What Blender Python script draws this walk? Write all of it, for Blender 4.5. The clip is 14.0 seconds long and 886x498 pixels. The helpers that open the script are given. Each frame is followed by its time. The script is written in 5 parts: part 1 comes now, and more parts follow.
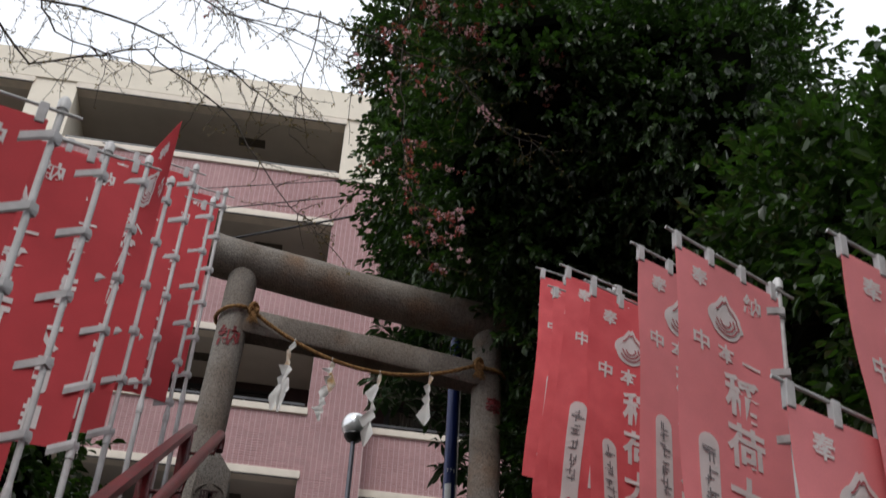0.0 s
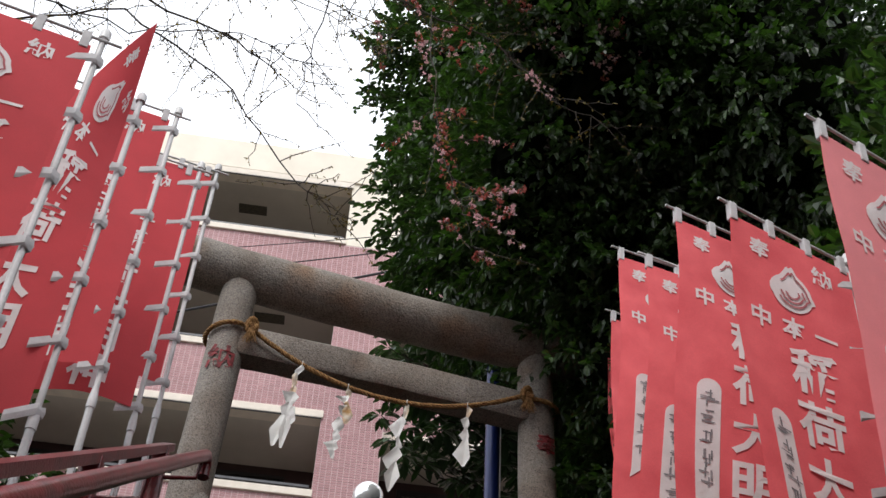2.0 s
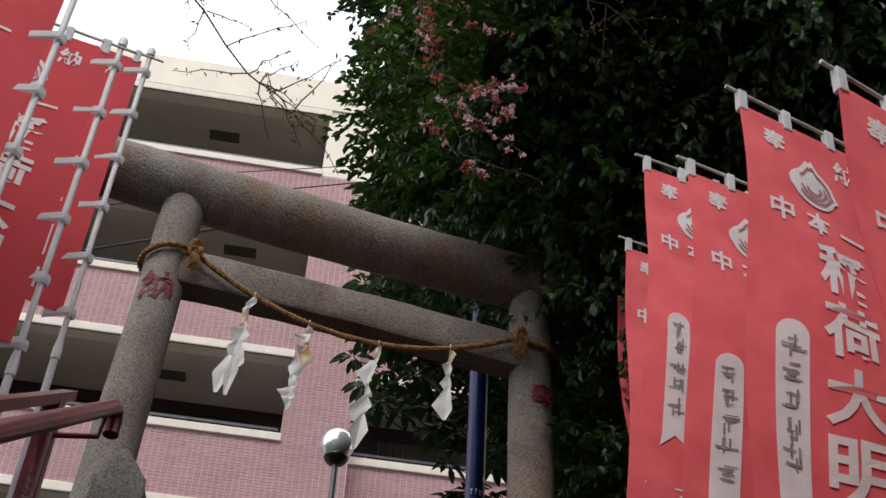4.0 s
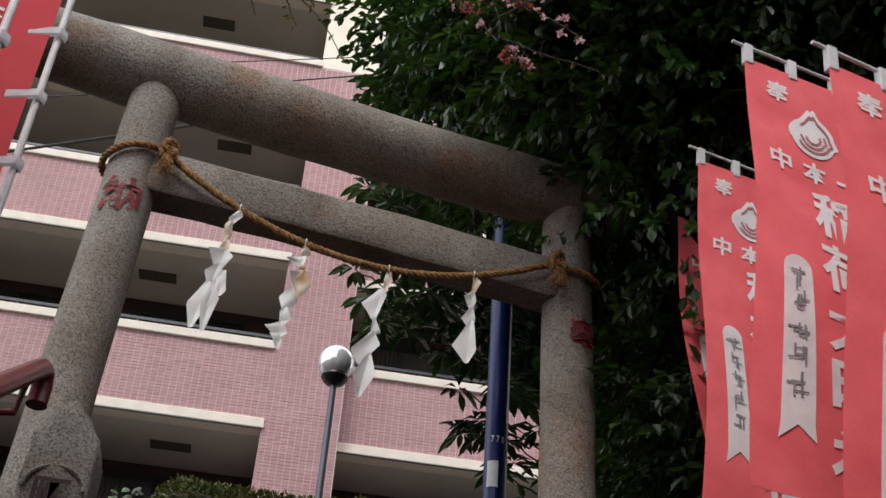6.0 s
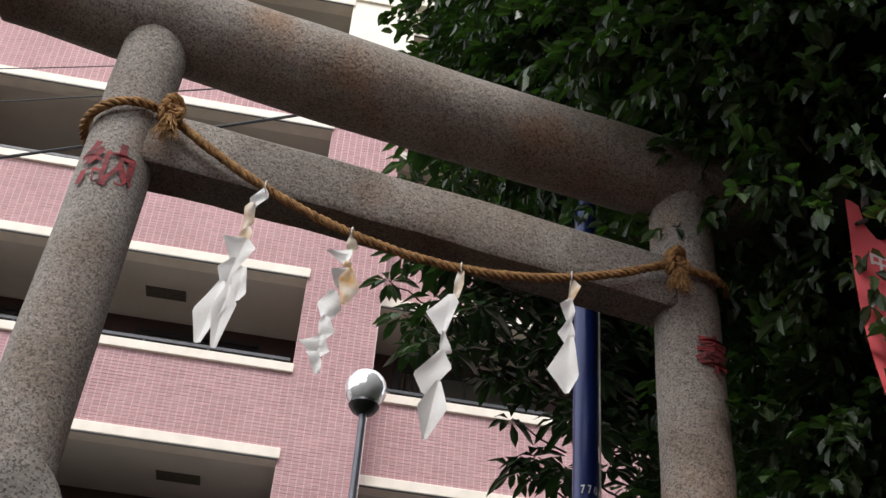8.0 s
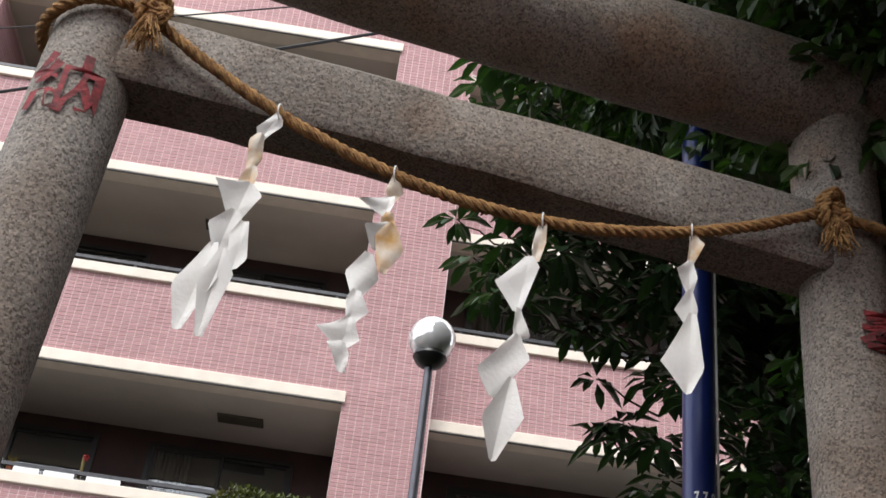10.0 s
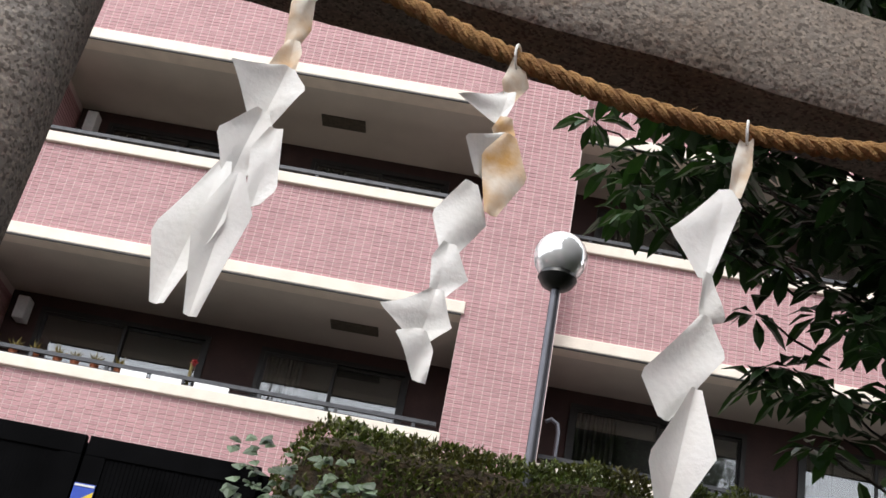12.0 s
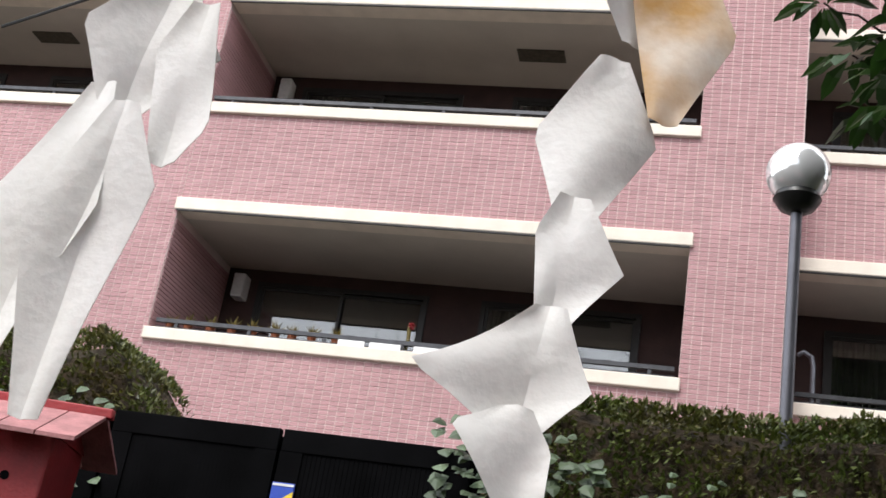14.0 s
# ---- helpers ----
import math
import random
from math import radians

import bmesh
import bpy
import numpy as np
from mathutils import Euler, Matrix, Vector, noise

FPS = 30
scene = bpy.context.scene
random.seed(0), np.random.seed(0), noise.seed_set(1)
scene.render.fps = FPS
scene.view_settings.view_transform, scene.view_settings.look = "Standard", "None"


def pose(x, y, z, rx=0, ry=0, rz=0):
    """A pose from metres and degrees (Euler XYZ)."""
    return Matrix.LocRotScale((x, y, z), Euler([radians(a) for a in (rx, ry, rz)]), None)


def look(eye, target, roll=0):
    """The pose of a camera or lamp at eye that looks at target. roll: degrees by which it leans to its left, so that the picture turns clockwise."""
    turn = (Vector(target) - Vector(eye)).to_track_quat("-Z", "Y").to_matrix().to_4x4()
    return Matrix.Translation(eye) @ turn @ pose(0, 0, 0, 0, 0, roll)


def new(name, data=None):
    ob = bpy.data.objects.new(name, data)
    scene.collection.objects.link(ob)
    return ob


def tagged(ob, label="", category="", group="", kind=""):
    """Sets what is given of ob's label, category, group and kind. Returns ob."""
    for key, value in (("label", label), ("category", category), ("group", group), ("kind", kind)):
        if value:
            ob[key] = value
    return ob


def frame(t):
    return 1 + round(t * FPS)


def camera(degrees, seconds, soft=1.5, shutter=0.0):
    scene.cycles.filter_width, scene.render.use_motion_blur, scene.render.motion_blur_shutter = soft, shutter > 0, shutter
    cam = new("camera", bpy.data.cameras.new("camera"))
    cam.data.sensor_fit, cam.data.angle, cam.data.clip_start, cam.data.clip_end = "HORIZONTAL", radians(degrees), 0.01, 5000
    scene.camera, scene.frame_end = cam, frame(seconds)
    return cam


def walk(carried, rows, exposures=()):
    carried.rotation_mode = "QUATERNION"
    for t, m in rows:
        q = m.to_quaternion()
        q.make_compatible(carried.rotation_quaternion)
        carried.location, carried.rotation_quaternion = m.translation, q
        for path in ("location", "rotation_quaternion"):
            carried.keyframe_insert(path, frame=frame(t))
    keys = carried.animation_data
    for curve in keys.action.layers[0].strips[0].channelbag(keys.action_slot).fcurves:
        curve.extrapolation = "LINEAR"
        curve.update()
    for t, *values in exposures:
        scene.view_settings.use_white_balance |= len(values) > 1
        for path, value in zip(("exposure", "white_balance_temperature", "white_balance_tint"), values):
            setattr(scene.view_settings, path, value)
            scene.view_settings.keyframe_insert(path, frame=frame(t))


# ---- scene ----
cam = camera(41.1, 14.0, shutter=0.15)
PATH = [
    (0, (-0.304, -8.598, -3.201), (-0.129, -7.026, -1.976), 3.5),
    (0.5, (-0.233, -8.149, -3.207), (-0.054, -6.491, -2.102), 3.7),
    (1, (-0.257, -7.632, -3.129), (-0.09, -6.011, -1.969), 3.8),
    (1.5, (-0.363, -7.209, -2.848), (-0.188, -5.658, -1.597), 3.7),
    (2, (-0.321, -6.71, -2.672), (-0.171, -5.252, -1.311), 3.4),
    (2.5, (-0.285, -6.497, -2.37), (-0.147, -5.043, -1.004), 3.2),
    (3, (-0.296, -6.156, -2.284), (-0.132, -4.731, -0.89), 2.9),
    (3.5, (-0.304, -5.983, -2.037), (-0.104, -4.492, -0.719), 3.0),
    (4, (-0.2, -5.67, -1.918), (-0.006, -4.153, -0.63), 3.6),
    (4.2, (-0.18, -5.599, -1.805), (0.016, -4.06, -0.543), 3.6),
    (6.3, (-0.233, -4.617, -1.117), (-0.002, -2.997, 0.034), 4.7),
    (6.5, (-0.255, -4.495, -1.113), (-0.029, -2.891, 0.06), 5.2),
    (7, (-0.302, -4.202, -0.826), (-0.09, -2.595, 0.345), 4.9),
    (7.2, (-0.321, -4.076, -0.732), (-0.112, -2.476, 0.449), 5.0),
    (9.5, (-0.282, -2.867, 0.05), (-0.158, -1.257, 1.23), 6.3),
    (10, (-0.218, -2.717, 0.235), (-0.128, -1.029, 1.304), 7.2),
    (10.5, (-0.25, -2.436, 0.312), (-0.169, -0.724, 1.343), 6.3),
    (11, (-0.259, -2.298, 0.527), (-0.215, -0.514, 1.43), 8.2),
    (11.5, (-0.233, -2.039, 0.64), (-0.256, -0.258, 1.55), 8.6),
    (12, (-0.207, -1.817, 0.855), (-0.299, -0.028, 1.744), 11.4),
    (12.5, (-0.303, -1.608, 0.975), (-0.404, 0.166, 1.895), 11.7),
    (13, (-0.299, -1.45, 1.139), (-0.455, 0.363, 1.968), 11.9),
    (13.5, (-0.198, -1.22, 1.199), (-0.491, 0.589, 1.994), 10.9),
    (14, (-0.182, -0.965, 1.31), (-0.638, 0.839, 2.043), 9.7),
]
EXPOSURE = [(0, -0.12), (0.5, -0.2), (1.0, 0.2), (1.5, 0.45), (2.0, 0.52), (3.0, 0.45), (4.0, 0.27), (6.5, 0.57), (7.2, 0.72), (9.5, 0.86), (11.0, 0.95), (12.5, 1.0), (14.0, 1.0)]
walk(cam, [(t, look(eye, target, roll)) for t, eye, target, roll in PATH], EXPOSURE)

# ---------- world, sun ----------
world = bpy.data.worlds.new("world")
scene.world = world
world.use_nodes = True
wn, wl = world.node_tree.nodes, world.node_tree.links
SUN_EL, SUN_ROT = radians(52), radians(200)
sky = wn.new("ShaderNodeTexSky")
sky.sky_type = "NISHITA"
sky.sun_disc = False
sky.sun_elevation, sky.sun_rotation = SUN_EL, SUN_ROT
cloud = wn.new("ShaderNodeMixRGB")
cloud.inputs[0].default_value = 0.85
cloud.inputs[2].default_value = (10.2, 10.5, 11.1, 1)
wl.new(sky.outputs[0], cloud.inputs[1])
wl.new(cloud.outputs[0], wn["Background"].inputs[0])
wn["Background"].inputs[1].default_value = 0.13

sun = new("sun", bpy.data.lights.new("sun", "SUN"))
sun.data.energy, sun.data.angle, sun.data.color = 1.5, radians(22), (1, 0.97, 0.93)
sun.matrix_world = look((-6, -14, 20), (0, 0, 0))


# ---------- materials ----------
def material(name, colour, rough=0.7, metal=0.0, vary=0.15, scale=8.0, bump=0.15, fine=60.0, dark=None, island=0.0, objects=0.0):
    """A plain surface with stains (scale), grain (fine) and relief; dark: the colour of the stains."""
    m = bpy.data.materials.new(name)
    m.use_nodes = True
    n, l = m.node_tree.nodes, m.node_tree.links
    b = n["Principled BSDF"]
    b.inputs["Roughness"].default_value, b.inputs["Metallic"].default_value = rough, metal
    co = n.new("ShaderNodeTexCoord")
    big, small = n.new("ShaderNodeTexNoise"), n.new("ShaderNodeTexNoise")
    big.inputs["Scale"].default_value, big.inputs["Detail"].default_value = scale, 6
    small.inputs["Scale"].default_value, small.inputs["Detail"].default_value = fine, 3
    l.new(co.outputs["Object"], big.inputs["Vector"])
    l.new(co.outputs["Object"], small.inputs["Vector"])
    ramp = n.new("ShaderNodeValToRGB")
    d = dark or tuple(c * (1 - 2.2 * vary) for c in colour)
    ramp.color_ramp.elements[0].position, ramp.color_ramp.elements[1].position = 0.3, 0.68
    ramp.color_ramp.elements[0].color, ramp.color_ramp.elements[1].color = (*d, 1), (*colour, 1)
    l.new(big.outputs["Fac"], ramp.inputs[0])
    hsv = n.new("ShaderNodeHueSaturation")
    l.new(ramp.outputs[0], hsv.inputs["Color"])
    mul = n.new("ShaderNodeMapRange")
    mul.inputs["To Min"].default_value, mul.inputs["To Max"].default_value = 1 - vary, 1 + vary
    l.new(small.outputs["Fac"], mul.inputs["Value"])
    value = mul.outputs[0]
    for amount, node, socket in ((island, "ShaderNodeNewGeometry", "Random Per Island"), (objects, "ShaderNodeObjectInfo", "Random")):
        if amount:
            src, rng, both = n.new(node), n.new("ShaderNodeMapRange"), n.new("ShaderNodeMath")
            rng.inputs["To Min"].default_value, rng.inputs["To Max"].default_value = 1 - amount, 1 + amount
            both.operation = "MULTIPLY"
            l.new(src.outputs[socket], rng.inputs["Value"])
            l.new(rng.outputs[0], both.inputs[0])
            l.new(value, both.inputs[1])
            value = both.outputs[0]
    l.new(value, hsv.inputs["Value"])
    l.new(hsv.outputs[0], b.inputs["Base Color"])
    if bump:
        bp = n.new("ShaderNodeBump")
        bp.inputs["Strength"].default_value, bp.inputs["Distance"].default_value = bump, 0.02
        l.new(small.outputs["Fac"], bp.inputs["Height"])
        l.new(bp.outputs[0], b.inputs["Normal"])
    return m


def thin(name, colour, through_colour, amount=0.4, rough=0.8, vary=0.12, scale=4.0, fine=40.0, island=0.0, stain=None):
    """Cloth, paper and leaves: light comes through."""
    m = material(name, colour, rough, 0, vary, scale, 0.1, fine, stain, island)
    n, l = m.node_tree.nodes, m.node_tree.links
    tr, mix = n.new("ShaderNodeBsdfTranslucent"), n.new("ShaderNodeMixShader")
    tint = n.new("ShaderNodeMixRGB")
    tint.blend_type = "MULTIPLY"
    tint.inputs[0].default_value = 1
    tint.inputs[2].default_value = (*through_colour, 1)
    b = n["Principled BSDF"]
    l.new(b.inputs["Base Color"].links[0].from_socket, tint.inputs[1])
    l.new(tint.outputs[0], tr.inputs["Color"])
    mix.inputs[0].default_value = amount
    l.new(b.outputs[0], mix.inputs[1])
    l.new(tr.outputs[0], mix.inputs[2])
    l.new(mix.outputs[0], n["Material Output"].inputs["Surface"])
    return m


def speckled(name, colour, dark, light, rough=0.85, rust=None):
    """Granite: crystals of three tones, stains and a rough picked face."""
    m = material(name, colour, rough, 0, 0.12, 3.0, 0.0, 30.0, tuple(c * k for c, k in zip(colour, (0.62, 0.54, 0.48))))
    n, l = m.node_tree.nodes, m.node_tree.links
    b = n["Principled BSDF"]
    base = b.inputs["Base Color"].links[0].from_socket
    co = n.new("ShaderNodeTexCoord")
    vor = n.new("ShaderNodeTexVoronoi")
    vor.inputs["Scale"].default_value = 175
    l.new(co.outputs["Object"], vor.inputs["Vector"])
    sep = n.new("ShaderNodeSeparateColor")
    l.new(vor.outputs["Color"], sep.inputs[0])
    ramp = n.new("ShaderNodeValToRGB")
    e = ramp.color_ramp.elements
    ramp.color_ramp.interpolation = "CONSTANT"
    e[0].color, e[0].position = (*dark, 1), 0.0
    e[1].color, e[1].position = (1, 1, 1, 1), 0.22
    x = e.new(0.75)
    x.color = (*light, 1)
    l.new(sep.outputs[0], ramp.inputs[0])
    mul = n.new("ShaderNodeMixRGB")
    mul.blend_type = "MULTIPLY"
    mul.inputs[0].default_value = 1
    if rust:
        rn, rr_, rm = n.new("ShaderNodeTexNoise"), n.new("ShaderNodeMapRange"), n.new("ShaderNodeMixRGB")
        rn.inputs["Scale"].default_value, rn.inputs["Detail"].default_value = 2.1, 7
        rr_.inputs["From Min"].default_value, rr_.inputs["From Max"].default_value = 0.56, 0.74
        rr_.inputs["To Max"].default_value = 0.75
        l.new(co.outputs["Object"], rn.inputs["Vector"])
        l.new(rn.outputs["Fac"], rr_.inputs["Value"])
        l.new(rr_.outputs[0], rm.inputs[0])
        l.new(base, rm.inputs[1])
        rm.inputs[2].default_value = (*rust, 1)
        base = rm.outputs[0]
    l.new(base, mul.inputs[1])
    l.new(ramp.outputs[0], mul.inputs[2])
    l.new(mul.outputs[0], b.inputs["Base Color"])
    ns, bp = n.new("ShaderNodeTexNoise"), n.new("ShaderNodeBump")
    ns.inputs["Scale"].default_value, ns.inputs["Detail"].default_value = 62, 5
    l.new(co.outputs["Object"], ns.inputs["Vector"])
    bp.inputs["Strength"].default_value, bp.inputs["Distance"].default_value = 0.6, 0.01
    l.new(ns.outputs["Fac"], bp.inputs["Height"])
    l.new(bp.outputs[0], b.inputs["Normal"])
    return m


def glass(name, tint=(0.9, 0.93, 0.92)):
    m = material(name, tint, 0.02, 0, 0.0, 1.0, 0.0)
    m.node_tree.nodes["Principled BSDF"].inputs["Transmission Weight"].default_value = 1
    m.node_tree.nodes["Principled BSDF"].inputs["IOR"].default_value = 1.85
    return m


STONE = speckled("grey granite", (0.245, 0.222, 0.198), (0.55, 0.53, 0.51), (1.35, 1.33, 1.28), 0.85, (0.20, 0.105, 0.05))
STONE_OLD = speckled("weathered grey stone", (0.20, 0.185, 0.165), (0.45, 0.43, 0.4), (1.25, 1.25, 1.2))
STEP = material("dark step stone", (0.03, 0.028, 0.025), 0.95, 0, 0.3, 4, 0.5, 70, (0.014, 0.014, 0.012))
EARTH = material("dark earth and litter", (0.045, 0.036, 0.026), 0.95, 0, 0.3, 3, 0.6, 40, (0.03, 0.027, 0.02))
PAVE = material("asphalt", (0.06, 0.06, 0.06), 0.9, 0, 0.2, 3, 0.4, 120)
RED_PAINT = material("dark red rail paint", (0.15, 0.009, 0.012), 0.28, 0, 0.22, 9, 0.14, 70, (0.06, 0.010, 0.011))
BOX_RED = material("red painted wood", (0.30, 0.018, 0.022), 0.6, 0, 0.15, 6, 0.15, 50)
BOX_ROOF = material("faded red roof boards", (0.40, 0.17, 0.17), 0.7, 0, 0.2, 9, 0.2, 60)
CLOTH = thin("red banner cloth", (0.88, 0.165, 0.18), (1.0, 0.85, 0.8), 0.14, 0.85, 0.16, 5.0, 300, 0.0, (0.72, 0.105, 0.12))
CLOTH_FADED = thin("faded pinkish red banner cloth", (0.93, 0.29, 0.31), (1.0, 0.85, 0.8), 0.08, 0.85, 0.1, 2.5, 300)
PRINT = thin("whitish banner print", (0.86, 0.81, 0.80), (1, 0.85, 0.85), 0.2, 0.85, 0.08, 9, 200)
CLOTH_DEEP = thin("deep red banner cloth", (0.70, 0.075, 0.09), (1.0, 0.85, 0.8), 0.3, 0.85, 0.1, 2.5, 300)
INK = material("grey brush ink", (0.26, 0.23, 0.24), 0.8, 0, 0.2, 30)
JEWEL_LINE = material("faded red print line", (0.45, 0.12, 0.13), 0.85, 0, 0.1, 20)
TAB = thin("white banner tabs", (0.72, 0.70, 0.70), (1, 1, 1), 0.3, 0.8, 0.1, 20, 200)
POLE = material("white plastic pole", (0.66, 0.65, 0.65), 0.4, 0, 0.12, 7, 0.05, 90, (0.45, 0.44, 0.43))
PAPER = thin("white folded paper", (0.91, 0.90, 0.88), (1, 1, 0.97), 0.22, 0.8, 0.04, 7, 90, 0.04, (0.88, 0.87, 0.83))
PAPER_STAIN = thin("rust-stained paper", (0.89, 0.86, 0.79), (1, 0.95, 0.85), 0.22, 0.8, 0.06, 16, 60, 0.04, (0.60, 0.35, 0.12))
ROPE = material("straw rope", (0.42, 0.235, 0.085), 0.9, 0, 0.35, 40, 0.5, 250, (0.16, 0.07, 0.02))
BRICK = material("pink brick tile", (0.42, 0.235, 0.24), 0.75, 0, 0.1, 0.7, 0.15, 50, (0.355, 0.19, 0.195), 0.09, 0.09)
JOINT = material("pale tile joint", (0.66, 0.52, 0.5), 0.9, 0, 0.08, 3, 0.1, 60)
CREAM = material("cream paint", (0.80, 0.72, 0.60), 0.75, 0, 0.05, 2, 0.08, 90)
SILL = material("pale cream sill concrete", (0.76, 0.675, 0.575), 0.75, 0, 0.06, 5, 0.08, 80)
BOUNCE = material("grey bounce-light concrete", (0.17, 0.165, 0.155), 0.9, 0, 0.15, 2, 0.2, 60)
SOFFIT = material("beige soffit paint", (0.56, 0.51, 0.45), 0.85, 0, 0.05, 2, 0.05, 60)
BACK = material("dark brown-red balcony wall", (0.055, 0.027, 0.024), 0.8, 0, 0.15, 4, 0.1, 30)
FRAME = material("dark bronze window frame", (0.03, 0.027, 0.026), 0.45, 0.3, 0.15, 9, 0.02)
GLASS = glass("window glass")
ROOM = material("painted dimness of the rooms", (0.035, 0.034, 0.034), 0.9, 0, 0.2, 1)
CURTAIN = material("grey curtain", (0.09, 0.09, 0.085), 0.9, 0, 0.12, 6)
RAIL = material("dark grey metal rail", (0.07, 0.07, 0.075), 0.4, 0.6, 0.15, 9, 0.02)
VENT = material("dark vent grille", (0.10, 0.085, 0.06), 0.7, 0, 0.2, 20)
BLACK = material("black painted panel", (0.0035, 0.0035, 0.004), 0.8, 0, 0.3, 3, 0.1, 60)
BLUE = material("blue enamelled steel pole", (0.010, 0.022, 0.12), 0.28, 0.1, 0.12, 3, 0.05, 30)
GREY_POLE = material("grey steel lamp post", (0.14, 0.14, 0.16), 0.4, 0.5, 0.12, 5, 0.03)
CHROME = material("pearly mirrored lamp globe", (0.95, 0.95, 0.96), 0.07, 0.55, 0.0, 2, 0.0)
BLACK_PLASTIC = material("black lamp collar", (0.012, 0.012, 0.012), 0.4, 0, 0.1, 9, 0.02)
WHITE = material("white label", (0.75, 0.75, 0.75), 0.6, 0, 0.06, 20)
SIGN_BLUE = material("blue sign paint", (0.02, 0.07, 0.45), 0.5, 0, 0.05, 20)
SIGN_YELLOW = material("yellow sign paint", (0.85, 0.6, 0.03), 0.5, 0, 0.05, 20)
TERRACOTTA = material("terracotta", (0.35, 0.11, 0.05), 0.8, 0, 0.15, 20)
LEAF = thin("dark evergreen leaves", (0.043, 0.07, 0.026), (1.6, 2.6, 0.6), 0.2, 0.38, 0.2, 2, 20, 0.5)
LEAF_LONG = thin("long glossy leaves", (0.045, 0.085, 0.036), (0.7, 1.0, 0.3), 0.25, 0.35, 0.2, 2, 20, 0.4)
LEAF_HEDGE = thin("hedge leaves", (0.096, 0.138, 0.034), (0.8, 1.0, 0.3), 0.25, 0.5, 0.2, 2, 20, 0.6, (0.10, 0.07, 0.03))
LEAF_IVY = thin("pale ivy leaves", (0.12, 0.165, 0.10), (0.8, 1.0, 0.5), 0.25, 0.4, 0.25, 3, 20, 0.45, (0.08, 0.11, 0.06))
LEAF_YOUNG = thin("young yellow-brown leaves", (0.22, 0.17, 0.05), (1, 0.9, 0.4), 0.4, 0.6, 0.2, 3, 20, 0.4)
BARK = material("dark bark", (0.06, 0.045, 0.035), 0.9, 0, 0.25, 12, 0.6, 50, (0.03, 0.024, 0.02))
PETAL = thin("pale pink blossom", (0.72, 0.5, 0.52), (1, 0.8, 0.8), 0.45, 0.7, 0.1, 5, 20, 0.15)
PETAL_RED = thin("reddish blossom and bracts", (0.42, 0.13, 0.11), (1, 0.7, 0.6), 0.4, 0.7, 0.15, 5, 20, 0.35)
# near-black colour stands for the deep shade inside the tree crowns
CROWN_SHADE = material("near-black shade inside crowns", (0.006, 0.007, 0.004), 0.95, 0, 0.4, 6, 0.5, 40)
CORE_HEDGE = material("brown hedge twigs", (0.075, 0.05, 0.026), 0.95, 0, 0.35, 14, 0.8, 45, (0.02, 0.016, 0.01))
CABLE = material("black cable", (0.02, 0.02, 0.022), 0.5, 0, 0.1, 5, 0.0)
def matt(m, amount):
    m.node_tree.nodes["Principled BSDF"].inputs["Specular IOR Level"].default_value = amount


matt(BLACK, 0.03)
matt(LEAF, 0.42)
matt(STEP, 0.15)
matt(CROWN_SHADE, 0.02)
matt(RED_PAINT, 0.4)
matt(EARTH, 0.1)
matt(CLOTH, 0.2)
RED_INK = material("red painted carving", (0.30, 0.03, 0.035), 0.75, 0, 0.35, 40, 0.2, 90, (0.06, 0.015, 0.015))


DARK_INK = material("dark red-brown carving", (0.045, 0.014, 0.014), 0.8, 0, 0.3, 40, 0.2, 90)


